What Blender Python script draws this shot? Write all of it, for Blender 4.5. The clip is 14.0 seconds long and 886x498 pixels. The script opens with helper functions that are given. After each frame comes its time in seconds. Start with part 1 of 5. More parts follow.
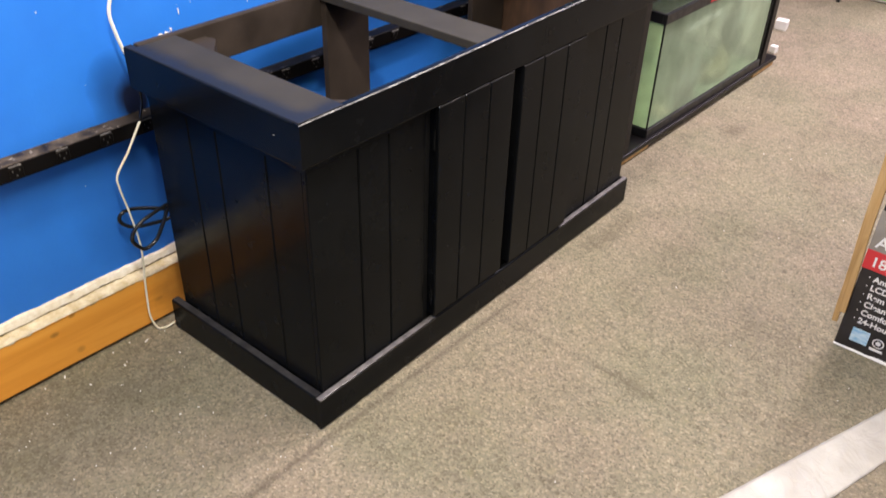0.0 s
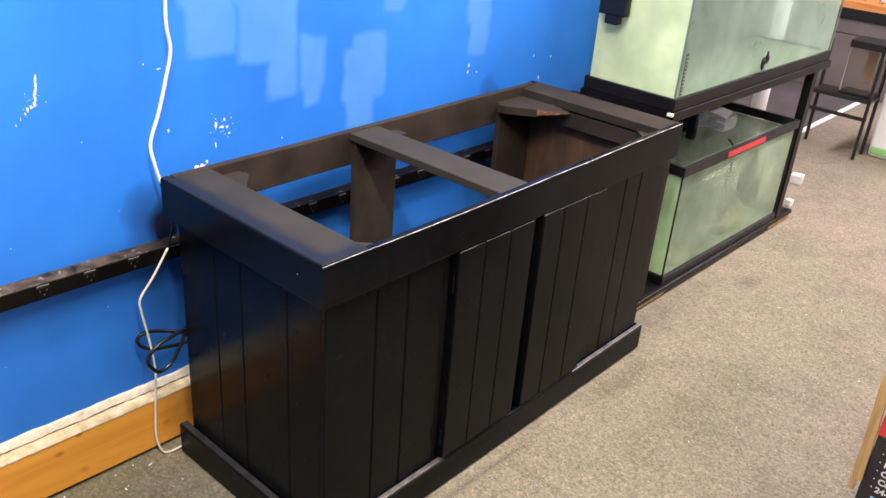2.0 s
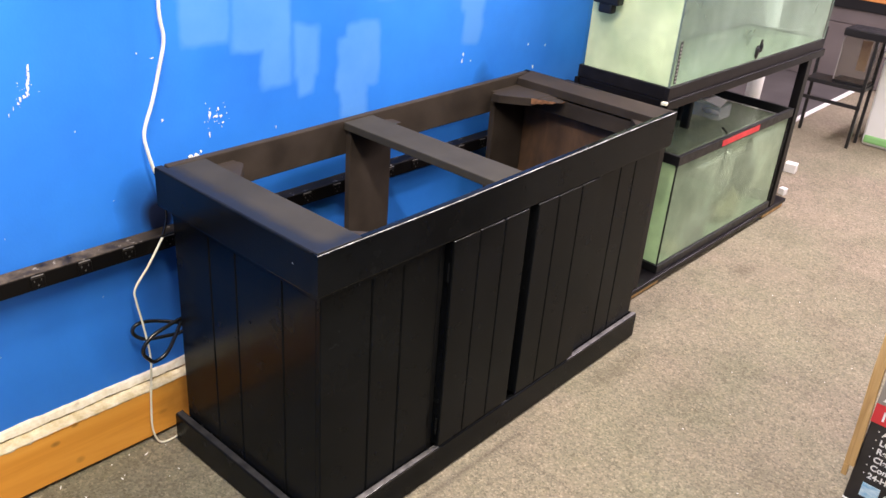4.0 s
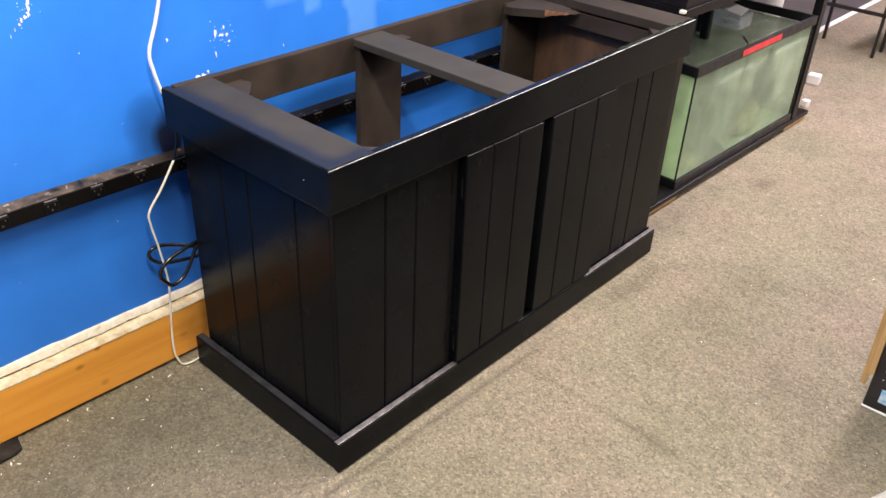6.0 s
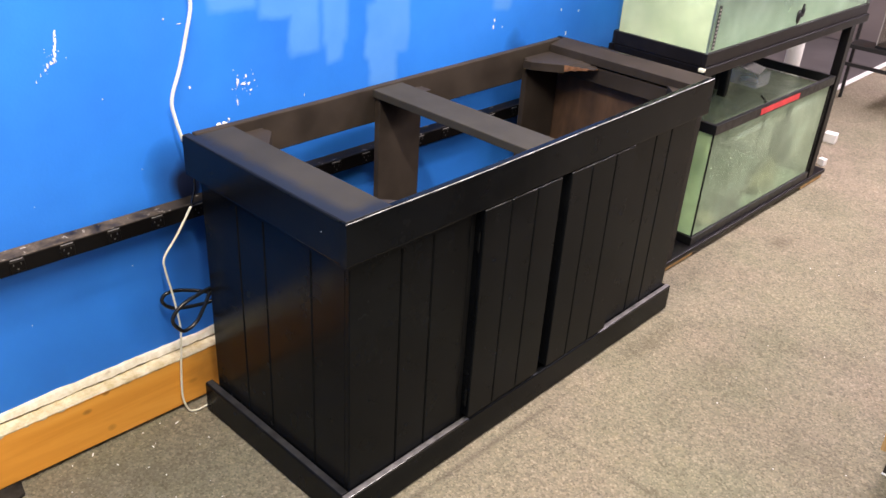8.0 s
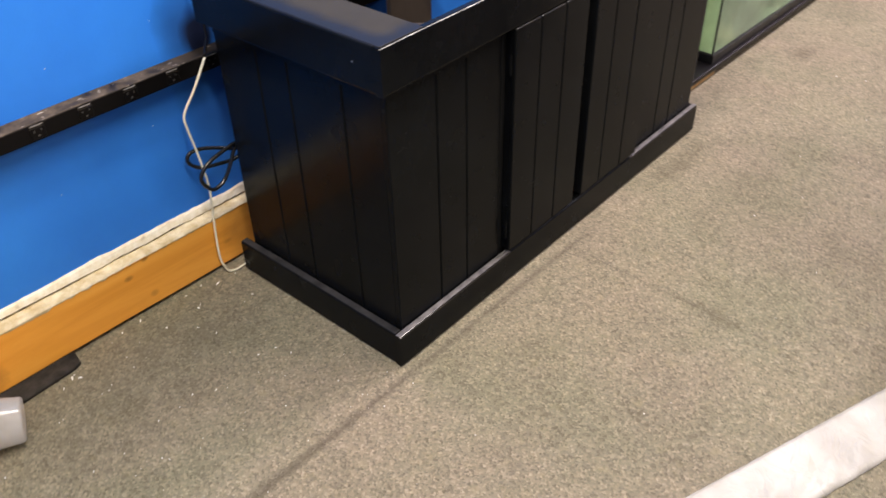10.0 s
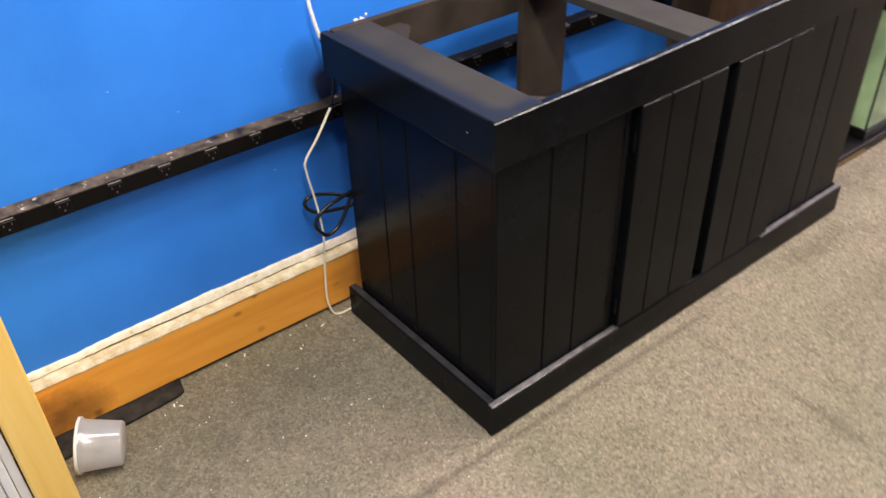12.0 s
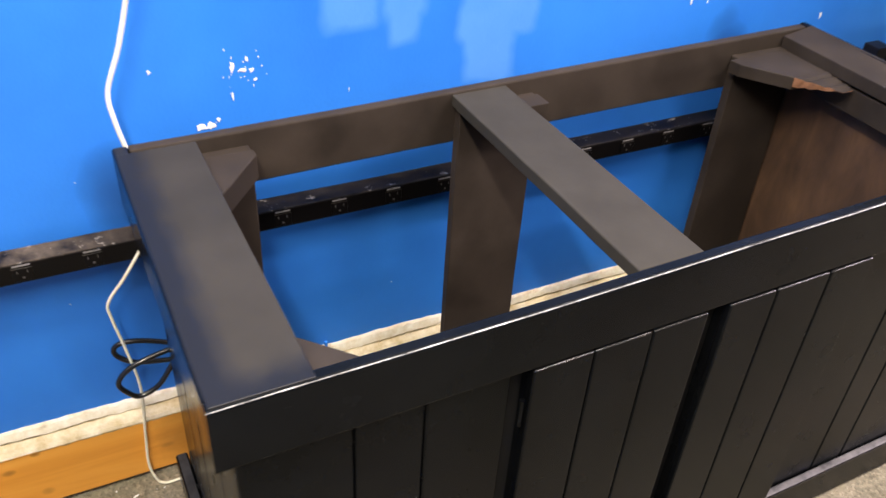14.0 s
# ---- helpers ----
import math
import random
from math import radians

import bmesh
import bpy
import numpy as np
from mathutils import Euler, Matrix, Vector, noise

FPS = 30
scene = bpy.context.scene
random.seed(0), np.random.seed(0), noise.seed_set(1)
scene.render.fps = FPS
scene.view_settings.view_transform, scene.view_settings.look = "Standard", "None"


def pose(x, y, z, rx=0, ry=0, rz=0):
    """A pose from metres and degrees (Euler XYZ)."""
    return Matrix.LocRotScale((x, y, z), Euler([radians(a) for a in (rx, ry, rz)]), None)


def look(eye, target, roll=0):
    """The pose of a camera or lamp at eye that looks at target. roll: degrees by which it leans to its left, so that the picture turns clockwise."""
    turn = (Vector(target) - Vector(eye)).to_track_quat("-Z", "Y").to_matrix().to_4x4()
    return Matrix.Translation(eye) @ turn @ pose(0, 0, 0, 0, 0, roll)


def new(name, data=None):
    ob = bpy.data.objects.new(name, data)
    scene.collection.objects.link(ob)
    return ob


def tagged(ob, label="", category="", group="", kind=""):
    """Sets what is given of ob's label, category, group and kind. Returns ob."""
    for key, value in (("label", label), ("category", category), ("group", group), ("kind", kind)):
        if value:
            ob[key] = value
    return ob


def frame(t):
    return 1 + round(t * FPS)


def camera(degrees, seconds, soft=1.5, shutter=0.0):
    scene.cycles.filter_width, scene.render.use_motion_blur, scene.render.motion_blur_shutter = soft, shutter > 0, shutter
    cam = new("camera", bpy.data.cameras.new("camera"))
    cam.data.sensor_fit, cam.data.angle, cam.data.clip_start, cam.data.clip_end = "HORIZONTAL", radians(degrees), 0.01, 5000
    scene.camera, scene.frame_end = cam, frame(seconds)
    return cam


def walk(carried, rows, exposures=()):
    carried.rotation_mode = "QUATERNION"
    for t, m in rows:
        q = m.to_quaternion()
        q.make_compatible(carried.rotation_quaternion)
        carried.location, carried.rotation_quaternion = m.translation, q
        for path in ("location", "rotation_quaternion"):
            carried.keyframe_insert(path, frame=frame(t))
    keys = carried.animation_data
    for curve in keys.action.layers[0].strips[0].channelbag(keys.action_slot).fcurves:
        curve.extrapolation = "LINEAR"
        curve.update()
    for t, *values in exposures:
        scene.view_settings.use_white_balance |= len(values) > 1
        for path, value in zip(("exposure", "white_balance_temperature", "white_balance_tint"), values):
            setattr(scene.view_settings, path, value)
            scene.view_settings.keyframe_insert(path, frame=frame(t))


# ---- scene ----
cam = camera(55.6, 14.0, 1.5, 0.5)
PATH = [
    (0, (1.018, -0.824, 1.367), (-0.046, 0.438, 0.237), 1.8),
    (0.5, (1.021, -0.834, 1.391), (-0.073, 0.45, 0.317), 1.6),
    (1, (1.018, -0.833, 1.387), (-0.102, 0.454, 0.343), 1.5),
    (1.5, (1.01, -0.829, 1.418), (-0.161, 0.484, 0.468), 3.4),
    (2, (1.005, -0.826, 1.419), (-0.186, 0.513, 0.533), 4.5),
    (2.5, (1.009, -0.824, 1.419), (-0.178, 0.516, 0.527), 4.6),
    (2.7, (1.008, -0.825, 1.419), (-0.172, 0.519, 0.523), 4.7),
    (4.8, (1.009, -0.834, 1.409), (-0.159, 0.498, 0.48), 4.1),
    (5, (1.013, -0.838, 1.402), (-0.147, 0.483, 0.448), 3.7),
    (5.5, (1.019, -0.822, 1.382), (-0.124, 0.454, 0.349), 2.6),
    (6, (1.015, -0.819, 1.385), (-0.129, 0.437, 0.33), 2.6),
    (6.5, (1.024, -0.818, 1.407), (-0.149, 0.443, 0.389), 2.6),
    (7, (1.02, -0.813, 1.411), (-0.171, 0.467, 0.439), 3.1),
    (7.2, (1.015, -0.81, 1.405), (-0.175, 0.477, 0.441), 3.2),
    (9.3, (0.952, -0.815, 1.393), (-0.266, 0.416, 0.392), 4.3),
    (9.5, (0.948, -0.814, 1.39), (-0.262, 0.413, 0.375), 3.9),
    (9.7, (0.944, -0.835, 1.347), (-0.241, 0.421, 0.337), 3.3),
    (10, (0.933, -0.869, 1.308), (-0.142, 0.286, 0.079), -1.5),
    (10.5, (0.905, -0.859, 1.318), (-0.138, 0.392, 0.159), -4.0),
    (11, (0.903, -0.855, 1.324), (-0.168, 0.381, 0.172), -4.3),
    (11.3, (0.911, -0.858, 1.288), (-0.195, 0.318, 0.108), -4.4),
    (11.5, (0.939, -0.842, 1.312), (-0.236, 0.252, 0.119), -5.2),
    (11.8, (0.921, -0.806, 1.337), (-0.358, 0.182, 0.159), -3.2),
    (12, (0.905, -0.781, 1.355), (-0.399, 0.179, 0.18), -2.1),
    (12.2, (0.86, -0.745, 1.356), (-0.466, 0.198, 0.193), -0.2),
    (12.5, (0.729, -0.677, 1.368), (-0.607, 0.279, 0.227), 0.8),
    (12.7, (0.677, -0.638, 1.357), (-0.661, 0.348, 0.245), 1.1),
    (13, (0.632, -0.525, 1.381), (-0.675, 0.502, 0.269), 1.9),
    (13.2, (0.622, -0.411, 1.378), (-0.691, 0.617, 0.273), 2.9),
    (13.5, (0.635, -0.246, 1.367), (-0.732, 0.711, 0.264), 3.8),
    (13.7, (0.613, -0.161, 1.348), (-0.802, 0.685, 0.216), 3.9),
    (14, (0.562, -0.06, 1.33), (-0.861, 0.681, 0.136), 3.7),
]
walk(cam, [(t, look(eye, target, roll)) for t, eye, target, roll in PATH],
     ((0.0, -0.12), (1.2, -0.06), (2.0, 0.0), (9.4, 0.0), (10.1, -0.24), (11.6, -0.20), (12.0, -0.18), (12.25, -0.12), (12.5, -0.03), (13.2, 0.03), (14.0, 0.10)))

# ---- light ----
world = bpy.data.worlds.new("room")
world.use_nodes = True
world.node_tree.nodes["Background"].inputs[0].default_value = (0.5, 0.55, 0.6, 1)
world.node_tree.nodes["Background"].inputs[1].default_value = 0.02
scene.world = world
CEIL = 2.62
TUBE = (1.0, 0.905, 0.80)
TUBE_MID = (1.0, 0.885, 0.85)
TUBE_FAR = (1.0, 0.85, 0.97)


def tube_light(x, y, watts, tint, lx=0.20, ly=1.22):
    lamp = bpy.data.lights.new("ceiling_tube", "AREA")
    lamp.shape, lamp.size, lamp.size_y = "RECTANGLE", lx, ly
    lamp.energy, lamp.color = watts, tint
    ob = new("ceiling_tube", lamp)
    ob.matrix_world = pose(x, y, CEIL - 0.03)
    return ob


# unseen lamps, added and tuned for brightness; far tint makes the carpet pinker
for lx_, ly_, w_ in ((0.05, -1.9, 14), (0.05, -0.65, 29), (0.05, 0.6, 25), (0.4, 1.85, 54), (0.4, 3.1, 72), (0.4, 4.35, 74), (0.4, 5.6, 64), (2.6, -0.6, 6), (2.6, 1.9, 54), (2.6, 4.4, 50)):
    tube_light(lx_, ly_, w_, TUBE if ly_ < 1.5 else TUBE_MID if ly_ < 2.5 else TUBE_FAR)
tube_light(0.86, -0.52, 74, TUBE, 1.22, 0.12)

# ---- materials ----
# the stand's turn against the wall
S = pose(0, 0, 0, 0, 0, 1.2)


def material(name, colour, rough=0.5, metal=0.0, spec=0.5):
    m = bpy.data.materials.new(name)
    m.use_nodes = True
    b = m.node_tree.nodes["Principled BSDF"]
    b.inputs["Base Color"].default_value = (*colour, 1)
    b.inputs["Roughness"].default_value = rough
    b.inputs["Metallic"].default_value = metal
    b.inputs["Specular IOR Level"].default_value = spec
    return m


def node(m, kind, **inputs):
    n = m.node_tree.nodes.new(kind)
    for key, value in inputs.items():
        n.inputs[key.replace("_", " ")].default_value = value
    return n


def link(m, a, b):
    m.node_tree.links.new(a, b)


def coords(m, scale=(1, 1, 1), kind="Object"):
    tc = node(m, "ShaderNodeTexCoord")
    mp = node(m, "ShaderNodeMapping", Scale=scale)
    link(m, tc.outputs[kind], mp.inputs["Vector"])
    return mp.outputs["Vector"]


def noise_tex(m, vec, scale, detail=4.0, rough=0.55, distort=0.0):
    n = node(m, "ShaderNodeTexNoise", Scale=scale, Detail=detail, Roughness=rough, Distortion=distort)
    link(m, vec, n.inputs["Vector"])
    return n.outputs["Fac"]


def ramp(m, fac, stops):
    r = node(m, "ShaderNodeValToRGB")
    el = r.color_ramp.elements
    el[0].position, el[0].color = stops[0][0], (*stops[0][1], 1)
    el[1].position, el[1].color = stops[-1][0], (*stops[-1][1], 1)
    for p, c in stops[1:-1]:
        e = el.new(p)
        e.color = (*c, 1)
    link(m, fac, r.inputs["Fac"])
    return r.outputs["Color"]


def mix(m, fac, a, b, blend="MIX"):
    n = node(m, "ShaderNodeMix")
    n.data_type, n.blend_type = "RGBA", blend
    for sock, v in ((n.inputs["Factor"], fac), (n.inputs[6], a), (n.inputs[7], b)):
        if isinstance(v, bpy.types.NodeSocket):
            link(m, v, sock)
        elif isinstance(v, tuple):
            sock.default_value = (*v, 1)
        else:
            sock.default_value = v
    return n.outputs[2]


def maths(m, op, a, b=0.0, c=None):
    n = node(m, "ShaderNodeMath")
    n.operation = op
    for sock, v in zip(n.inputs, (a, b, c)):
        if isinstance(v, bpy.types.NodeSocket):
            link(m, v, sock)
        elif v is not None:
            sock.default_value = v
    return n.outputs[0]


def spread(m, fac, lo, hi, a=0.0, b=1.0):
    n = node(m, "ShaderNodeMapRange")
    n.inputs[1].default_value, n.inputs[2].default_value = lo, hi
    n.inputs[3].default_value, n.inputs[4].default_value = a, b
    link(m, fac, n.inputs[0])
    return n.outputs[0]


def bsdf(m):
    return m.node_tree.nodes["Principled BSDF"]


def bump(m, height, strength, distance):
    n = node(m, "ShaderNodeBump", Strength=strength, Distance=distance)
    link(m, height, n.inputs["Height"])
    link(m, n.outputs["Normal"], bsdf(m).inputs["Normal"])


def set_colour(m, out):
    link(m, out, bsdf(m).inputs["Base Color"])


def set_rough(m, out):
    link(m, out, bsdf(m).inputs["Roughness"])


# satin black paint on wood
def black_paint(name, grain_scale, relief):
    m = material(name, (0.006, 0.006, 0.0065), 0.2, 0.0, 0.085)
    v = coords(m)
    coat = ramp(m, noise_tex(m, v, 7.0, 5, 0.65), [(0.3, (0.0034, 0.0038, 0.0044)), (0.62, (0.0060, 0.0066, 0.0074)), (0.8, (0.0092, 0.0096, 0.0102))])
    scuff = spread(m, noise_tex(m, coords(m, (1, 1, 0.6)), 70.0, 3, 0.5), 0.745, 0.80, 0.0, 0.35)
    set_colour(m, mix(m, scuff, coat, (0.075, 0.068, 0.066)))
    set_rough(m, spread(m, noise_tex(m, v, 18.0, 4), 0.3, 0.7, 0.17, 0.29))
    bump(m, noise_tex(m, coords(m, grain_scale), 3.0, 5), relief, 0.002)
    bsdf(m).inputs["Specular Tint"].default_value = (0.82, 0.92, 1.0, 1)
    return m


BLACK = black_paint("black_satin_paint", (60, 60, 4), 0.08)

# arrises of the painted boards, glossier and paler to paint in their highlights
EDGE = material("highlight_black_edge", (0.012, 0.011, 0.011), 0.2, 0.0, 0.7)
v_ = coords(EDGE)
set_rough(EDGE, spread(EDGE, noise_tex(EDGE, v_, 30.0, 5, 0.7), 0.3, 0.7, 0.07, 0.22))
set_colour(EDGE, ramp(EDGE, noise_tex(EDGE, v_, 45.0, 5, 0.7), [(0.35, (0.006, 0.006, 0.006)), (0.6, (0.016, 0.015, 0.014)), (0.78, (0.10, 0.085, 0.07))]))

# the front arris of the top, its highlight painted as a broken pale line
GLINTEDGE = material("painted_glint_arris", (0.1, 0.095, 0.09), 0.3, 0.0, 0.6)
v_ = coords(GLINTEDGE, (1, 0.5, 1))
set_rough(GLINTEDGE, spread(GLINTEDGE, noise_tex(GLINTEDGE, v_, 30.0, 5, 0.7), 0.3, 0.7, 0.14, 0.34))
set_colour(GLINTEDGE, ramp(GLINTEDGE, noise_tex(GLINTEDGE, v_, 34.0, 6, 0.75), [(0.36, (0.04, 0.038, 0.040)), (0.50, (0.34, 0.33, 0.32)), (0.66, (0.88, 0.87, 0.86))]))

# the ledge of the base, rubbed and dusty
LEDGE = material("dusty_worn_ledge", (0.16, 0.15, 0.15), 0.55, 0.0, 0.3)
v_ = coords(LEDGE)
set_colour(LEDGE, ramp(LEDGE, noise_tex(LEDGE, v_, 35.0, 5, 0.65), [(0.35, (0.055, 0.052, 0.053)), (0.65, (0.15, 0.14, 0.14))]))

# side ledge, greyed so its colour carries the soft highlight of the bevel
SIDELEDGE = material("highlight_grey_ledge", (0.025, 0.024, 0.025), 0.45, 0.0, 0.2)
set_colour(SIDELEDGE, ramp(SIDELEDGE, noise_tex(SIDELEDGE, coords(SIDELEDGE), 30.0, 5, 0.65), [(0.35, (0.014, 0.0135, 0.014)), (0.65, (0.042, 0.040, 0.041))]))

# thin matt overspray on the inner boards
DUSTY = material("matt_black_overspray", (0.05, 0.045, 0.04), 0.6, 0.0, 0.12)
v_ = coords(DUSTY)
fade = noise_tex(DUSTY, v_, 9.0, 5, 0.6)
set_colour(DUSTY, ramp(DUSTY, fade, [(0.3, (0.026, 0.0202, 0.0160)), (0.5, (0.038, 0.0292, 0.0228)), (0.75, (0.054, 0.0410, 0.0318))]))
set_rough(DUSTY, spread(DUSTY, fade, 0.3, 0.7, 0.5, 0.75))
bump(DUSTY, noise_tex(DUSTY, coords(DUSTY, (90, 90, 90)), 2.0, 3), 0.15, 0.001)

DUSTY_END = material("matt_field_with_brushed_border", (0.05, 0.045, 0.04), 0.6, 0.0, 0.25)
v_ = coords(DUSTY_END)
sepd = node(DUSTY_END, "ShaderNodeSeparateXYZ")
link(DUSTY_END, v_, sepd.inputs[0])
wave = noise_tex(DUSTY_END, v_, 26.0, 6, 0.7)
shift = maths(DUSTY_END, "MULTIPLY", maths(DUSTY_END, "SUBTRACT", wave, 0.5), 0.042)
inner_y = spread(DUSTY_END, maths(DUSTY_END, "ADD", sepd.outputs[1], shift), 0.016, 0.044)
inner_x = spread(DUSTY_END, maths(DUSTY_END, "ADD", sepd.outputs[0], shift), -0.016, -0.050)
field = maths(DUSTY_END, "MULTIPLY", inner_y, inner_x)
dusty_fine = noise_tex(DUSTY_END, v_, 9.0, 5, 0.6)
set_colour(DUSTY_END, mix(DUSTY_END, field, (0.0115, 0.0110, 0.0120), ramp(DUSTY_END, dusty_fine, [(0.3, (0.023, 0.0198, 0.0155)), (0.7, (0.035, 0.0298, 0.0232))])))
set_rough(DUSTY_END, spread(DUSTY_END, field, 0.0, 1.0, 0.42, 0.72))

# pale dust on the flat tops of the cross boards
DUSTY_TOP = material("matt_grey_dusty_board", (0.05, 0.05, 0.043), 0.7, 0.0, 0.12)
v_ = coords(DUSTY_TOP)
set_colour(DUSTY_TOP, ramp(DUSTY_TOP, noise_tex(DUSTY_TOP, v_, 9.0, 5, 0.6), [(0.3, (0.035, 0.0308, 0.0247)), (0.7, (0.050, 0.0438, 0.0350))]))
bump(DUSTY_TOP, noise_tex(DUSTY_TOP, coords(DUSTY_TOP, (90, 90, 90)), 2.0, 3), 0.15, 0.001)

RAWPLY = material("brown_stained_plywood", (0.13, 0.06, 0.028), 0.6)
v_ = coords(RAWPLY, (8, 8, 1.2))
set_colour(RAWPLY, ramp(RAWPLY, noise_tex(RAWPLY, v_, 2.2, 6, 0.65, 0.6), [(0.3, (0.030, 0.020, 0.012)), (0.5, (0.085, 0.050, 0.026)), (0.75, (0.22, 0.115, 0.052))]))
bump(RAWPLY, noise_tex(RAWPLY, coords(RAWPLY, (120, 120, 6)), 2.0, 3), 0.2, 0.002)

MOTTLED = material("mottled_brown_panel", (0.10, 0.055, 0.03), 0.6)
v_ = coords(MOTTLED, (1.6, 1.6, 0.55))
blotch_ = noise_tex(MOTTLED, v_, 11.0, 5, 0.6, 0.4)
set_colour(MOTTLED, ramp(MOTTLED, blotch_, [(0.32, (0.048, 0.0268, 0.0155)), (0.5, (0.080, 0.0435, 0.0240)), (0.70, (0.128, 0.0690, 0.0360))]))
bump(MOTTLED, noise_tex(MOTTLED, coords(MOTTLED, (120, 120, 6)), 2.0, 3), 0.12, 0.002)

CUTWOOD = material("raw_sawn_wood", (0.45, 0.19, 0.07), 0.65)
set_colour(CUTWOOD, ramp(CUTWOOD, noise_tex(CUTWOOD, coords(CUTWOOD, (60, 12, 60)), 1.5, 4), [(0.3, (0.10, 0.042, 0.02)), (0.7, (0.33, 0.155, 0.075))]))

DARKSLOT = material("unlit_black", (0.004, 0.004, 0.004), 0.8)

# blue wall paint with lighter roller swatches and scuffs
BLUE = material("blue_wall_paint", (0.03, 0.18, 0.72), 0.42, 0.0, 0.26)
tc_ = node(BLUE, "ShaderNodeTexCoord")
sep = node(BLUE, "ShaderNodeSeparateXYZ")
link(BLUE, tc_.outputs["Object"], sep.inputs[0])
wob = node(BLUE, "ShaderNodeTexNoise", Scale=11.0, Detail=2.0)
link(BLUE, tc_.outputs["Object"], wob.inputs["Vector"])
wob2 = node(BLUE, "ShaderNodeTexNoise", Scale=9.0, Detail=2.0)
off_ = node(BLUE, "ShaderNodeMapping", Location=(5, 3, 1))
link(BLUE, tc_.outputs["Object"], off_.inputs["Vector"])
link(BLUE, off_.outputs["Vector"], wob2.inputs["Vector"])
yy = maths(BLUE, "MULTIPLY_ADD", wob.outputs["Fac"], 0.036, maths(BLUE, "SUBTRACT", sep.outputs[1], 0.018))
zz = maths(BLUE, "MULTIPLY_ADD", wob2.outputs["Fac"], 0.045, maths(BLUE, "SUBTRACT", sep.outputs[2], 0.0225))
SWATCHES = ((0.117, 0.238, 0.945, 1.30), (0.103, 0.16, 1.045, 1.30), (0.12, 0.39, 1.05, 1.30), (0.246, 0.381, 0.915, 1.30), (0.327, 0.406, 0.819, 1.30),
            (0.418, 0.495, 0.830, 0.962), (0.430, 0.485, 0.787, 0.88), (0.552, 0.692, 0.775, 0.910), (0.585, 0.694, 0.80, 0.943), (0.562, 0.658, 0.698, 0.80),
            (0.691, 0.760, 0.997, 1.30), (1.015, 1.111, 0.932, 1.30), (1.032, 1.108, 0.842, 0.96))
total = None
for y0, y1, z0, z1 in SWATCHES:
    dy = maths(BLUE, "SUBTRACT", maths(BLUE, "ABSOLUTE", maths(BLUE, "SUBTRACT", yy, (y0 + y1) / 2)), (y1 - y0) / 2)
    dz = maths(BLUE, "SUBTRACT", maths(BLUE, "ABSOLUTE", maths(BLUE, "SUBTRACT", zz, (z0 + z1) / 2)), (z1 - z0) / 2)
    dist = maths(BLUE, "SMOOTH_MAX", dy, dz, 0.026)
    total = dist if total is None else maths(BLUE, "SMOOTH_MIN", total, dist, 0.012)
total = maths(BLUE, "MULTIPLY", spread(BLUE, total, 0.009, -0.007), spread(BLUE, noise_tex(BLUE, tc_.outputs["Object"], 9.0, 4), 0.25, 0.6, 0.72, 1.0))
# black overspray where the stand was sprayed in place; low puffs are painted shade
spray_and_shade = None
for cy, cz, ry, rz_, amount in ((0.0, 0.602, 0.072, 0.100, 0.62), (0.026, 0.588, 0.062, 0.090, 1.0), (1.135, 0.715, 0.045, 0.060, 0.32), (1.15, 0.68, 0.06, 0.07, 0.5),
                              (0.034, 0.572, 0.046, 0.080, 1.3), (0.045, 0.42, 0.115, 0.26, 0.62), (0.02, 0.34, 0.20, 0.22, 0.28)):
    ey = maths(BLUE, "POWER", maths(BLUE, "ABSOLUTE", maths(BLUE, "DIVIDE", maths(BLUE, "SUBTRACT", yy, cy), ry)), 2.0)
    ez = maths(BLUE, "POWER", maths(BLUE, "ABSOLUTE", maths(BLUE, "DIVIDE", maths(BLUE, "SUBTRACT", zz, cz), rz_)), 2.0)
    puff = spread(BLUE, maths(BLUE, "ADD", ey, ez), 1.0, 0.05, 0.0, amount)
    spray_and_shade = puff if spray_and_shade is None else maths(BLUE, "MAXIMUM", spray_and_shade, puff)
mott = noise_tex(BLUE, tc_.outputs["Object"], 2.4, 5, 0.6)
base = ramp(BLUE, mott, [(0.3, (0.026, 0.182, 0.69)), (0.7, (0.037, 0.245, 0.83))])
set_colour(BLUE, mix(BLUE, spray_and_shade, mix(BLUE, total, base, (0.092, 0.298, 0.77)), (0.006, 0.010, 0.030)))
set_rough(BLUE, spread(BLUE, noise_tex(BLUE, tc_.outputs["Object"], 8.0, 4), 0.3, 0.7, 0.36, 0.55))
bump(BLUE, noise_tex(BLUE, tc_.outputs["Object"], 160.0, 3), 0.12, 0.002)

GREYWALL = material("taupe_wall_paint", (0.36, 0.30, 0.28), 0.6)
set_colour(GREYWALL, ramp(GREYWALL, noise_tex(GREYWALL, coords(GREYWALL), 2.5, 5), [(0.3, (0.105, 0.089, 0.088)), (0.7, (0.150, 0.127, 0.123))]))
VINYL = material("dark_grey_vinyl", (0.06, 0.055, 0.055), 0.5)
set_colour(VINYL, ramp(VINYL, noise_tex(VINYL, coords(VINYL), 4.0, 5), [(0.3, (0.052, 0.047, 0.047)), (0.7, (0.080, 0.073, 0.072))]))
SHOPWALL = material("brown_wall_paint", (0.13, 0.11, 0.095), 0.7)
set_colour(SHOPWALL, ramp(SHOPWALL, noise_tex(SHOPWALL, coords(SHOPWALL), 2.5, 5), [(0.3, (0.095, 0.084, 0.088)), (0.7, (0.145, 0.128, 0.132))]))
WHITEWALL = material("off_white_ceiling_paint", (0.72, 0.70, 0.66), 0.8)
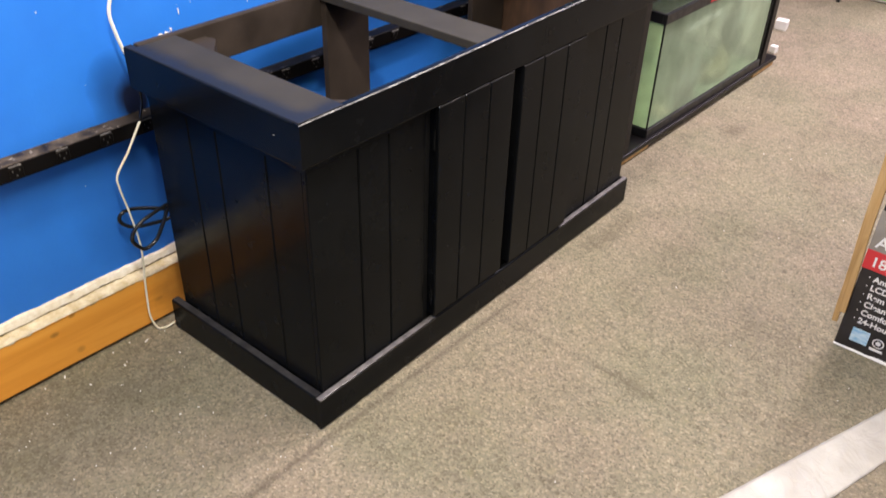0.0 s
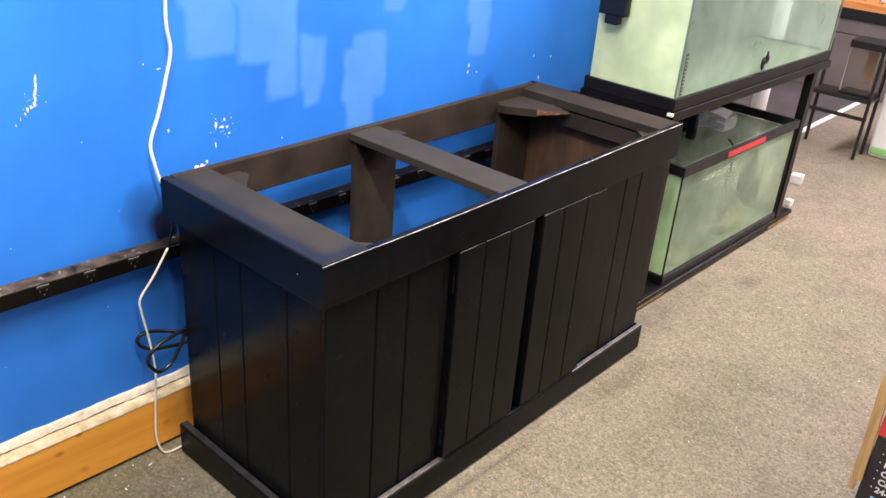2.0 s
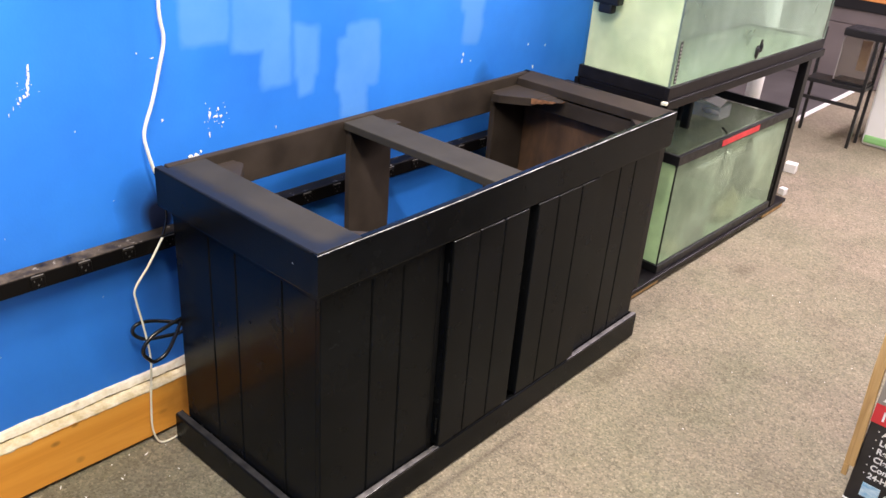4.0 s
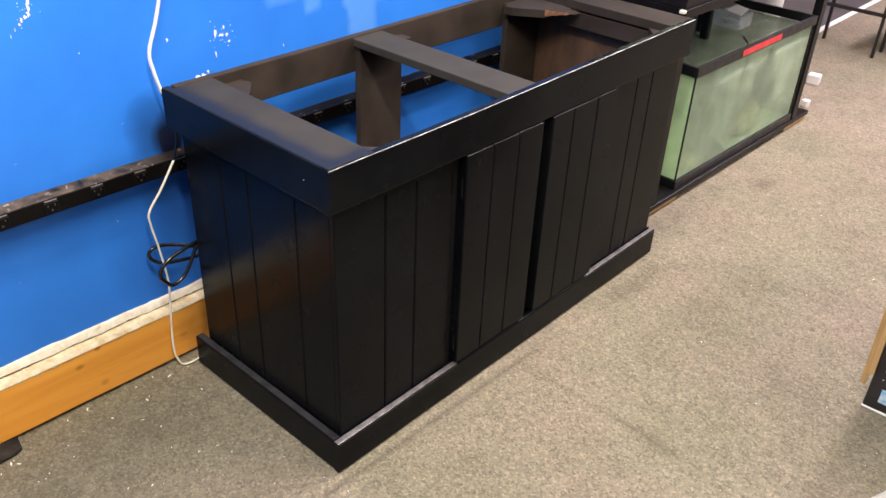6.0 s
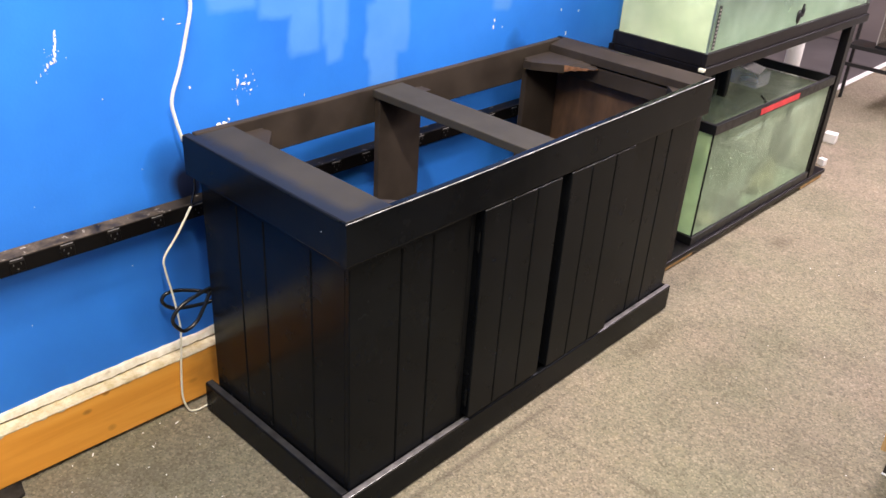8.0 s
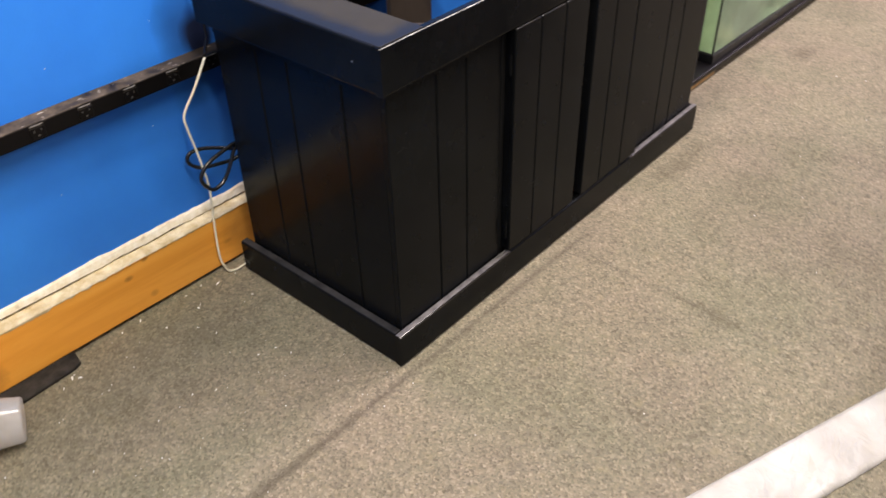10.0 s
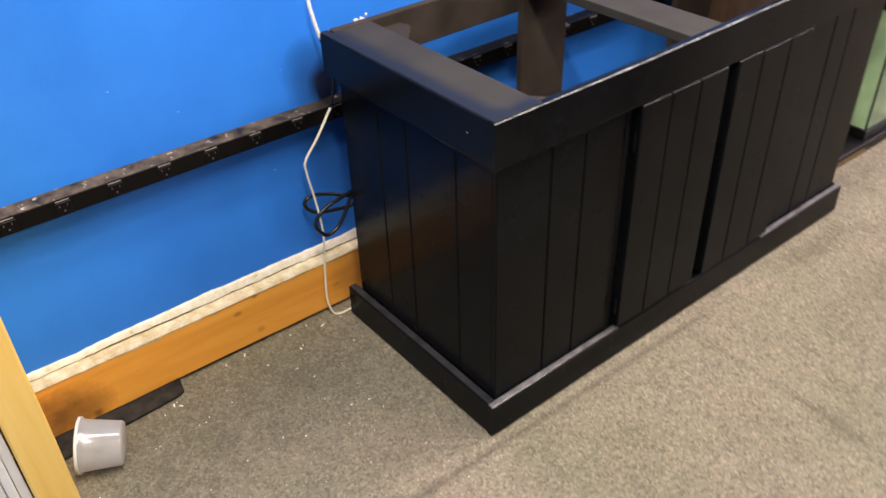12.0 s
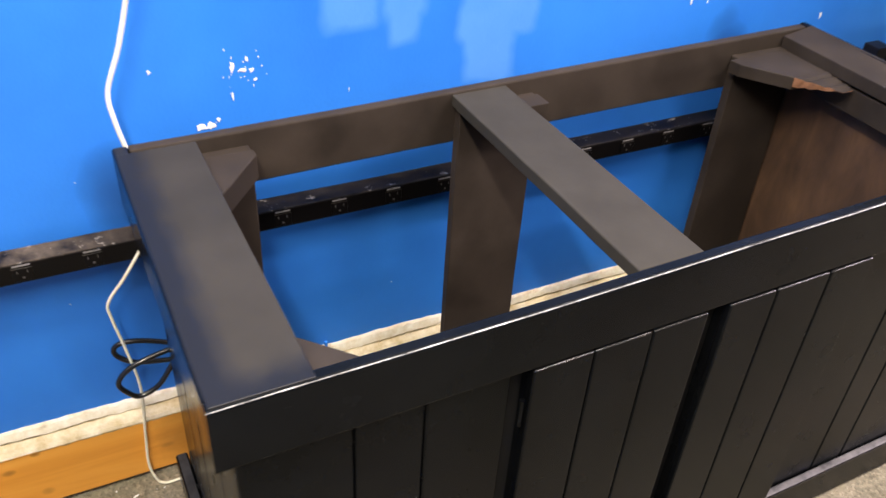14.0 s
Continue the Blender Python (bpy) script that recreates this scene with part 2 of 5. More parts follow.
set_colour(WHITEWALL, ramp(WHITEWALL, noise_tex(WHITEWALL, coords(WHITEWALL), 3.0, 5), [(0.3, (0.66, 0.64, 0.60)), (0.7, (0.76, 0.74, 0.70))]))
CORE = material("dark_wall_cavity", (0.012, 0.011, 0.010), 0.9)

PLASTER = material("chipped_plaster", (0.72, 0.66, 0.55), 0.85)
v_ = coords(PLASTER)
set_colour(PLASTER, ramp(PLASTER, noise_tex(PLASTER, v_, 30.0, 6, 0.7), [(0.26, (0.46, 0.37, 0.23)), (0.40, (0.80, 0.72, 0.53)), (0.58, (0.93, 0.885, 0.745))]))
bump(PLASTER, noise_tex(PLASTER, v_, 90.0, 5), 0.35, 0.003)

LIP = material("stained_plaster_on_wood", (0.55, 0.42, 0.24), 0.85)
v_ = coords(LIP)
set_colour(LIP, ramp(LIP, noise_tex(LIP, v_, 26.0, 6, 0.7), [(0.26, (0.36, 0.25, 0.11)), (0.43, (0.52, 0.42, 0.25)), (0.64, (0.70, 0.62, 0.45))]))
bump(LIP, noise_tex(LIP, v_, 80.0, 5), 0.4, 0.003)

CHIPWHITE = material("bare_white_plaster", (0.85, 0.84, 0.80), 0.8)
set_colour(CHIPWHITE, ramp(CHIPWHITE, noise_tex(CHIPWHITE, coords(CHIPWHITE), 60.0, 3), [(0.3, (0.72, 0.72, 0.70)), (0.7, (0.90, 0.89, 0.86))]))


def pine(name, dark, mid, light, stretch, rough=0.45):
    m = material(name, mid, rough)
    v = coords(m, stretch)
    a = noise_tex(m, v, 1.6, 6, 0.6, 0.8)
    g = ramp(m, a, [(0.3, dark), (0.5, mid), (0.72, light)])
    knots = node(m, "ShaderNodeTexVoronoi", Scale=5.0)
    link(m, coords(m, (1, 1.0, 2.2)), knots.inputs["Vector"])
    k = spread(m, knots.outputs["Distance"], 0.035, 0.10, 1.0, 0.0)
    k = maths(m, "MULTIPLY", k, 0.55)
    set_colour(m, mix(m, k, g, (0.16, 0.055, 0.012)))
    bump(m, a, 0.15, 0.003)
    return m


PINE = pine("varnished_pine", (0.77, 0.315, 0.036), (0.86, 0.372, 0.050), (0.91, 0.425, 0.068), (14, 1.3, 14))
# brown patches at the baseboard's near end and by the stand, and old nail holes
sepp = node(PINE, "ShaderNodeSeparateXYZ")
link(PINE, coords(PINE), sepp.inputs[0])
clean = bsdf(PINE).inputs["Base Color"].links[0].from_socket
for cy, cz, ry, rz_, amount in ((-0.70, 0.050, 0.115, 0.085, 0.88), (-0.633, 0.022, 0.012, 0.012, 0.85), (-0.284, 0.112, 0.013, 0.008, 0.62), (-0.236, 0.140, 0.010, 0.006, 0.62), (-0.235, 0.040, 0.012, 0.010, 0.3), (0.03, 0.09, 0.075, 0.12, 0.50)):
    ey = maths(PINE, "POWER", maths(PINE, "ABSOLUTE", maths(PINE, "DIVIDE", maths(PINE, "SUBTRACT", sepp.outputs[1], cy), ry)), 2.0)
    ez = maths(PINE, "POWER", maths(PINE, "ABSOLUTE", maths(PINE, "DIVIDE", maths(PINE, "SUBTRACT", sepp.outputs[2], cz), rz_)), 2.0)
    ragged = maths(PINE, "MULTIPLY", noise_tex(PINE, coords(PINE), 30.0, 4, 0.6), 0.8)
    brown_patch = spread(PINE, maths(PINE, "ADD", maths(PINE, "ADD", ey, ez), ragged), 1.4, 0.35, 0.0, amount)
    clean = mix(PINE, brown_patch, clean, (0.16, 0.065, 0.018))
set_colour(PINE, clean)
PALEPINE = pine("pale_planed_pine", (0.80, 0.49, 0.095), (0.90, 0.59, 0.145), (0.94, 0.67, 0.215), (12, 12, 1.2), 0.5)
SLATWOOD = pine("weathered_slat_wood", (0.36, 0.21, 0.075), (0.50, 0.31, 0.12), (0.62, 0.42, 0.19), (40, 40, 3), 0.6)

# flecked cut pile carpet
CARPET = material("grey_brown_carpet", (0.22, 0.185, 0.15), 0.95, 0.0, 0.15)
v_ = coords(CARPET)
cell = node(CARPET, "ShaderNodeTexVoronoi", Scale=205.0)
link(CARPET, v_, cell.inputs["Vector"])
cellbw = node(CARPET, "ShaderNodeSeparateColor")
link(CARPET, cell.outputs["Color"], cellbw.inputs[0])
fleck = ramp(CARPET, cellbw.outputs[0], [(0.0, (0.140, 0.124, 0.090)), (0.30, (0.187, 0.165, 0.121)), (0.75, (0.216, 0.191, 0.139)), (1.0, (0.284, 0.251, 0.184))])
clump = noise_tex(CARPET, v_, 60.0, 4, 0.7)
soil = noise_tex(CARPET, v_, 1.7, 6, 0.62)
tone = mix(CARPET, 1.0, fleck, ramp(CARPET, clump, [(0.3, (0.87, 0.87, 0.87)), (0.7, (1.10, 1.09, 1.08))]), "MULTIPLY")
tuft = node(CARPET, "ShaderNodeTexVoronoi", Scale=115.0)
link(CARPET, v_, tuft.inputs["Vector"])
tufts = node(CARPET, "ShaderNodeSeparateColor")
link(CARPET, tuft.outputs["Color"], tufts.inputs[0])
tone = mix(CARPET, 1.0, tone, ramp(CARPET, tufts.outputs[1], [(0.0, (0.80, 0.82, 0.81)), (0.06, (0.95, 0.96, 0.95)), (0.6, (1.0, 1.0, 1.0)), (0.94, (1.03, 1.02, 1.01)), (1.0, (1.14, 1.12, 1.11))]), "MULTIPLY")
blot = noise_tex(CARPET, v_, 16.0, 5, 0.7)
tone = mix(CARPET, 1.0, tone, ramp(CARPET, blot, [(0.3, (0.895, 0.90, 0.895)), (0.7, (1.08, 1.075, 1.075))]), "MULTIPLY")
tread = noise_tex(CARPET, v_, 5.5, 4, 0.6, 0.6)
tone = mix(CARPET, 1.0, tone, ramp(CARPET, tread, [(0.32, (0.925, 0.94, 0.92)), (0.5, (1.0, 1.0, 1.0)), (0.70, (1.04, 1.03, 1.035))]), "MULTIPLY")
tone = mix(CARPET, spread(CARPET, noise_tex(CARPET, v_, 27.0, 3, 0.5), 0.60, 0.74, 0.0, 0.32), tone, (0.235, 0.205, 0.120))
tone = mix(CARPET, 1.0, tone, ramp(CARPET, soil, [(0.32, (0.82, 0.825, 0.81)), (0.5, (1.0, 1.0, 1.0)), (0.7, (1.06, 1.05, 1.03))]), "MULTIPLY")
sepc = node(CARPET, "ShaderNodeSeparateXYZ")
link(CARPET, v_, sepc.inputs[0])
# dark spots: stains, plus painted shade on the near floor and along its seam
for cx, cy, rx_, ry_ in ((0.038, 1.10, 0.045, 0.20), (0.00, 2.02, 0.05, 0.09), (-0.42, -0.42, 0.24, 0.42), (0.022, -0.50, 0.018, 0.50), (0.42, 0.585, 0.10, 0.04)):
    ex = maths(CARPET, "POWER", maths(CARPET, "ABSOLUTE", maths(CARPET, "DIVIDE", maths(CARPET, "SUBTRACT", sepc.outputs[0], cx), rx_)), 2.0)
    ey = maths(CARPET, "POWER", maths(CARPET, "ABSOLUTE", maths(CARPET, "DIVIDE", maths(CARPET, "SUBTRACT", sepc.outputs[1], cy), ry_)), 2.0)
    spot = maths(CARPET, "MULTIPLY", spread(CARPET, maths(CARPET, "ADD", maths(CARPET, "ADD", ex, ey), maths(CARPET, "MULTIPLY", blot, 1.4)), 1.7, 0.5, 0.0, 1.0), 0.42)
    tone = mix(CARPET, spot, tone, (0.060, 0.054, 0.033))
# darker lines drawn along the seams of the carpet sheets
for across, along, at, start, end, amount in ((0, 1, 0.0266, 0.74, 0.55, 0.54), (1, 0, 0.5785, 0.60, 0.35, 0.24)):
    near = spread(CARPET, maths(CARPET, "ABSOLUTE", maths(CARPET, "SUBTRACT", sepc.outputs[across], at)), 0.016, 0.002)
    run = spread(CARPET, sepc.outputs[along], start, end)
    line = maths(CARPET, "MULTIPLY", maths(CARPET, "MULTIPLY", near, run), spread(CARPET, blot, 0.3, 0.6, amount * 0.4, amount))
    tone = mix(CARPET, line, tone, (0.070, 0.061, 0.047))
cast = noise_tex(CARPET, v_, 2.3, 3, 0.5)
tone = mix(CARPET, 1.0, tone, ramp(CARPET, cast, [(0.36, (0.975, 1.005, 0.965)), (0.64, (1.035, 0.995, 1.01))]), "MULTIPLY")
set_colour(CARPET, tone)
bump(CARPET, maths(CARPET, "ADD", maths(CARPET, "MULTIPLY", cell.outputs["Distance"], 0.8), clump), 0.45, 0.005)

STRIPBLACK = material("black_enamel_raceway", (0.016, 0.015, 0.015), 0.35, 0.0, 0.12)
geo = node(STRIPBLACK, "ShaderNodeNewGeometry")
sepn = node(STRIPBLACK, "ShaderNodeSeparateXYZ")
link(STRIPBLACK, geo.outputs["Normal"], sepn.inputs[0])
dustn = noise_tex(STRIPBLACK, coords(STRIPBLACK), 22.0, 6, 0.7)
dust = maths(STRIPBLACK, "MULTIPLY", spread(STRIPBLACK, sepn.outputs[2], 0.3, 0.9), spread(STRIPBLACK, dustn, 0.33, 0.66))
specks = maths(STRIPBLACK, "MULTIPLY", spread(STRIPBLACK, sepn.outputs[2], 0.3, 0.9), spread(STRIPBLACK, noise_tex(STRIPBLACK, coords(STRIPBLACK), 48.0, 5, 0.7), 0.61, 0.69))
sept = node(STRIPBLACK, "ShaderNodeSeparateXYZ")
link(STRIPBLACK, coords(STRIPBLACK), sept.inputs[0])
# less dust towards and behind the stand
dust_share = spread(STRIPBLACK, sept.outputs[1], 0.02, -0.13, 0.18, 1.0)
dust = maths(STRIPBLACK, "MULTIPLY", dust, dust_share)
specks = maths(STRIPBLACK, "MULTIPLY", specks, spread(STRIPBLACK, sept.outputs[1], 0.02, -0.13, 0.5, 1.0))
film_ = mix(STRIPBLACK, dust, (0.0045, 0.004, 0.0042), (0.145, 0.112, 0.087))
set_colour(STRIPBLACK, mix(STRIPBLACK, specks, film_, (0.62, 0.55, 0.47)))
set_rough(STRIPBLACK, spread(STRIPBLACK, dust, 0.0, 0.6, 0.32, 0.9))

PLASTICBLACK = material("black_plastic", (0.012, 0.012, 0.013), 0.35, 0.0, 0.28)
set_rough(PLASTICBLACK, spread(PLASTICBLACK, noise_tex(PLASTICBLACK, coords(PLASTICBLACK), 40.0, 3), 0.3, 0.7, 0.28, 0.48))
TRIMBLACK = material("brownish_black_tank_trim", (0.022, 0.017, 0.017), 0.42, 0.0, 0.22)
set_colour(TRIMBLACK, ramp(TRIMBLACK, noise_tex(TRIMBLACK, coords(TRIMBLACK), 18.0, 4), [(0.3, (0.007, 0.006, 0.0066)), (0.7, (0.015, 0.0128, 0.0138))]))
RACKBLACK = material("black_painted_rack_wood", (0.018, 0.015, 0.015), 0.38, 0.0, 0.18)
set_colour(RACKBLACK, ramp(RACKBLACK, noise_tex(RACKBLACK, coords(RACKBLACK), 10.0, 5), [(0.3, (0.004, 0.0036, 0.0040)), (0.7, (0.009, 0.0078, 0.0086))]))
bump(RACKBLACK, noise_tex(RACKBLACK, coords(RACKBLACK), 120.0, 3), 0.15, 0.002)
LABELGREY = material("pale_grey_print", (0.30, 0.285, 0.27), 0.6)
CONTACT = material("nickel_contacts", (0.13, 0.125, 0.12), 0.4, 0.5)
FADEDPRINT = material("faded_grey_print", (0.19, 0.175, 0.165), 0.6)
IVORY = material("ivory_cable_sheath", (0.70, 0.66, 0.56), 0.45)
set_colour(IVORY, ramp(IVORY, noise_tex(IVORY, coords(IVORY), 14.0, 4), [(0.3, (0.70, 0.65, 0.54)), (0.7, (0.88, 0.86, 0.81))]))
OLDIVORY = material("yellowed_cable_sheath", (0.80, 0.77, 0.60), 0.4)
set_colour(OLDIVORY, ramp(OLDIVORY, noise_tex(OLDIVORY, coords(OLDIVORY), 14.0, 4), [(0.3, (0.74, 0.70, 0.52)), (0.7, (0.90, 0.88, 0.72))]))
RUBBER = material("black_rubber_cable", (0.009, 0.009, 0.009), 0.24)
WHITEPLASTIC = material("white_plastic", (0.78, 0.77, 0.74), 0.4)
set_colour(WHITEPLASTIC, ramp(WHITEPLASTIC, noise_tex(WHITEPLASTIC, coords(WHITEPLASTIC), 9.0, 4), [(0.3, (0.68, 0.67, 0.63)), (0.7, (0.84, 0.83, 0.80))]))
STEEL = material("black_steel_tube", (0.02, 0.02, 0.02), 0.4, 0.3)
RED = material("red_sticker", (0.62, 0.028, 0.035), 0.45)
set_colour(RED, ramp(RED, noise_tex(RED, coords(RED), 25.0, 4), [(0.3, (0.50, 0.02, 0.03)), (0.7, (0.70, 0.05, 0.055))]))
PAPER = material("crumpled_white_sheeting", (0.74, 0.71, 0.67), 0.5)
set_colour(PAPER, ramp(PAPER, noise_tex(PAPER, coords(PAPER), 9.0, 5), [(0.3, (0.36, 0.338, 0.300)), (0.7, (0.50, 0.482, 0.440))]))
crease = spread(PAPER, maths(PAPER, "ABSOLUTE", maths(PAPER, "SUBTRACT", noise_tex(PAPER, coords(PAPER), 13.0, 3, 0.5, 1.4), 0.5)), 0.0, 0.11)
bump(PAPER, maths(PAPER, "ADD", crease, noise_tex(PAPER, coords(PAPER), 30.0, 5, 0.6, 1.0)), 0.20, 0.008)
GREYRUBBER = material("dark_grey_rubber", (0.022, 0.021, 0.020), 0.95, 0.0, 0.1)
set_colour(GREYRUBBER, ramp(GREYRUBBER, noise_tex(GREYRUBBER, coords(GREYRUBBER), 30.0, 5), [(0.3, (0.013, 0.012, 0.011)), (0.7, (0.045, 0.040, 0.036))]))
BOXBLACK = material("printed_black_carton", (0.016, 0.014, 0.015), 0.4)
set_colour(BOXBLACK, ramp(BOXBLACK, noise_tex(BOXBLACK, coords(BOXBLACK), 12.0, 5), [(0.3, (0.010, 0.009, 0.010)), (0.75, (0.040, 0.034, 0.032))]))
SILVERPRINT = material("printed_silver_grey", (0.30, 0.27, 0.24), 0.4)
set_colour(SILVERPRINT, ramp(SILVERPRINT, noise_tex(SILVERPRINT, coords(SILVERPRINT), 5.0, 3), [(0.3, (0.22, 0.195, 0.165)), (0.7, (0.42, 0.385, 0.33))]))
REDPRINT = material("printed_red", (0.60, 0.035, 0.04), 0.4)
WHITEPRINT = material("printed_white", (0.80, 0.78, 0.75), 0.45)
BLUEPRINT = material("printed_light_blue", (0.38, 0.60, 0.75), 0.45)
set_colour(BLUEPRINT, ramp(BLUEPRINT, noise_tex(BLUEPRINT, coords(BLUEPRINT, (20, 20, 60)), 2.0, 3), [(0.35, (0.20, 0.45, 0.66)), (0.65, (0.62, 0.76, 0.82))]))
TANCARD = material("tan_card", (0.62, 0.40, 0.28), 0.8)
GREEN = material("green_bin_contents", (0.24, 0.50, 0.18), 0.6)
ORANGEWOOD = pine("orange_shelf_board", (0.42, 0.15, 0.04), (0.60, 0.25, 0.07), (0.70, 0.33, 0.11), (3, 30, 30))
GRAVEL = material("pale_mixed_gravel", (0.5, 0.45, 0.36), 0.8)
set_colour(GRAVEL, ramp(GRAVEL, noise_tex(GRAVEL, coords(GRAVEL), 60.0, 3), [(0.3, (0.20, 0.18, 0.12)), (0.7, (0.75, 0.70, 0.60))]))
STONE = material("algae_covered_stone", (0.30, 0.30, 0.18), 0.8)
set_colour(STONE, ramp(STONE, noise_tex(STONE, coords(STONE), 20.0, 5), [(0.3, (0.11, 0.11, 0.06)), (0.5, (0.25, 0.23, 0.13)), (0.7, (0.46, 0.42, 0.26))]))
SPONGE = material("dark_filter_sponge", (0.075, 0.085, 0.065), 0.95)

GLASS = material("aquarium_glass", (0.92, 0.97, 0.94), 0.03)
bsdf(GLASS).inputs["Transmission Weight"].default_value = 1.0
bsdf(GLASS).inputs["IOR"].default_value = 1.05


def murky(name, body, clear, share):
    """Cloudy tank water: part clear, part scattering."""
    m = bpy.data.materials.new(name)
    m.use_nodes = True
    m.node_tree.nodes.remove(m.node_tree.nodes["Principled BSDF"])
    out = m.node_tree.nodes["Material Output"]
    v = coords(m)
    cloud = noise_tex(m, v, 5.0, 4, 0.6)
    tint = ramp(m, cloud, [(0.3, tuple(c * 0.8 for c in body)), (0.7, tuple(min(1, c * 1.12) for c in body))])
    dif = node(m, "ShaderNodeBsdfDiffuse")
    tra = node(m, "ShaderNodeBsdfTranslucent")
    link(m, tint, dif.inputs["Color"])
    link(m, tint, tra.inputs["Color"])
    milk = node(m, "ShaderNodeMixShader", Fac=0.55)
    link(m, dif.outputs[0], milk.inputs[1])
    link(m, tra.outputs[0], milk.inputs[2])
    see = node(m, "ShaderNodeBsdfTransparent", Color=(*clear, 1))
    both = node(m, "ShaderNodeMixShader")
    link(m, spread(m, cloud, 0.25, 0.75, share - 0.08, share + 0.08), both.inputs["Fac"])
    link(m, see.outputs[0], both.inputs[1])
    link(m, milk.outputs[0], both.inputs[2])
    link(m, both.outputs[0], out.inputs["Surface"])
    return m


SEAMGREY = material("clear_silicone", (0.15, 0.19, 0.16), 0.4)
WATER_UP = murky("cloudy_pale_green_water", (0.43, 0.50, 0.41), (0.88, 0.94, 0.88), 0.48)
WATER_LOW = murky("cloudy_green_water", (0.54, 0.61, 0.45), (0.84, 0.92, 0.82), 0.53)
WATER_FAR = murky("brownish_tank_water", (0.40, 0.36, 0.30), (0.90, 0.90, 0.86), 0.15)

# pale films added behind the end panes to paint in their brightness
FILM_UP = murky("pale_brightening_film", (0.90, 0.96, 0.72), (0.92, 0.97, 0.86), 0.70)
FILM_LOW = murky("green_brightening_film", (0.80, 0.92, 0.66), (0.88, 0.95, 0.84), 0.75)
CLEAR = material("clear_styrene", (0.80, 0.84, 0.84), 0.08)
bsdf(CLEAR).inputs["Alpha"].default_value = 0.22
SILT = material("fine_green_silt", (0.30, 0.37, 0.25), 0.9)
set_colour(SILT, ramp(SILT, noise_tex(SILT, coords(SILT), 14.0, 5), [(0.3, (0.14, 0.19, 0.12)), (0.7, (0.22, 0.27, 0.18))]))
RIPPLE = material("rippled_water", (0.22, 0.28, 0.20), 0.05, 0.0, 0.9)
bsdf(RIPPLE).inputs["Alpha"].default_value = 0.45
bump(RIPPLE, noise_tex(RIPPLE, coords(RIPPLE), 24.0, 4, 0.6, 0.8), 0.6, 0.02)
SHEER = murky("thin_milky_plastic", (1.0, 0.99, 0.96), (0.98, 0.98, 0.98), 0.37)
body_ = SHEER.node_tree.nodes["Material Output"].inputs["Surface"].links[0].from_socket
gloss_ = node(SHEER, "ShaderNodeBsdfGlossy", Roughness=0.16)
skin_ = node(SHEER, "ShaderNodeMixShader", Fac=0.10)
link(SHEER, body_, skin_.inputs[1])
link(SHEER, gloss_.outputs[0], skin_.inputs[2])
link(SHEER, skin_.outputs[0], SHEER.node_tree.nodes["Material Output"].inputs["Surface"])
MILKY = murky("whitish_cup_film", (1.0, 0.97, 0.88), (0.97, 0.97, 0.95), 0.80)
FROST = material("frosted_white_plastic", (0.80, 0.80, 0.77), 0.45)
bsdf(FROST).inputs["Alpha"].default_value = 0.93


# ---- building helpers ----
def mesh(bm, name):
    d = bpy.data.meshes.new(name)
    bm.to_mesh(d)
    bm.free()
    return d


def part(name, bm, mat, parent=None, label="", smooth=False, edge=None):
    d = mesh(bm, name)
    d.materials.append(mat)
    if edge is not None:
        d.materials.append(edge)
    if smooth:
        for p in d.polygons:
            p.use_smooth = True
    ob = new(name, d)
    if parent is not None:
        ob.parent = parent
    if label:
        ob["label"] = label
    return ob


def thing(name, label, category, m=None, group="", kind=""):
    ob = new(name)
    ob.empty_display_size = 0.05
    if m is not None:
        ob.matrix_basis = m
    return tagged(ob, label, category, group, kind)


def add_box(bm, lo, hi, bevel=0.0, seg=1):
    c = [(a + b) / 2 for a, b in zip(lo, hi)]
    s = [abs(b - a) for a, b in zip(lo, hi)]
    r = bmesh.ops.create_cube(bm, size=1.0, matrix=Matrix.LocRotScale(c, None, s))
    if bevel:
        edges = list({e for v in r["verts"] for e in v.link_edges})
        bmesh.ops.bevel(bm, geom=edges, offset=min(bevel, min(s) * 0.45), segments=seg, affect="EDGES", profile=0.6)
    return bm


def box(lo, hi, bevel=0.002, seg=2):
    return add_box(bmesh.new(), lo, hi, bevel, seg)


def worn_box(lo, hi, bevel, seed, amount=0.0012, cuts=10, seg=2):
    """A board with slightly uneven faces and edges."""
    bm = bmesh.new()
    add_box(bm, lo, hi)
    size = [b - a for a, b in zip(lo, hi)]
    axis = size.index(max(size))
    run = [e for e in bm.edges if abs((e.verts[0].co - e.verts[1].co)[axis]) > 0.9 * size[axis]]
    bmesh.ops.subdivide_edges(bm, edges=run, cuts=cuts, use_grid_fill=True)
    long_edges = [e for e in bm.edges if e.is_manifold and e.calc_face_angle(0) > 0.5]
    if seg > 6:
        long_edges = [e for e in long_edges if abs((e.verts[0].co - e.verts[1].co).normalized()[axis]) > 0.9]
    done = bmesh.ops.bevel(bm, geom=long_edges, offset=bevel, segments=seg, affect="EDGES", profile=0.5)
    if seg > 6:
        for f in done["faces"]:
            f.normal_update()
            if f.normal.x > 0.12 and f.normal.z > 0.12:
                f.material_index = 1
    for v in bm.verts:
        n = noise.noise_vector(v.co * 7 + Vector((seed, seed * 2, 0)))
        v.co += n * amount
    return bm


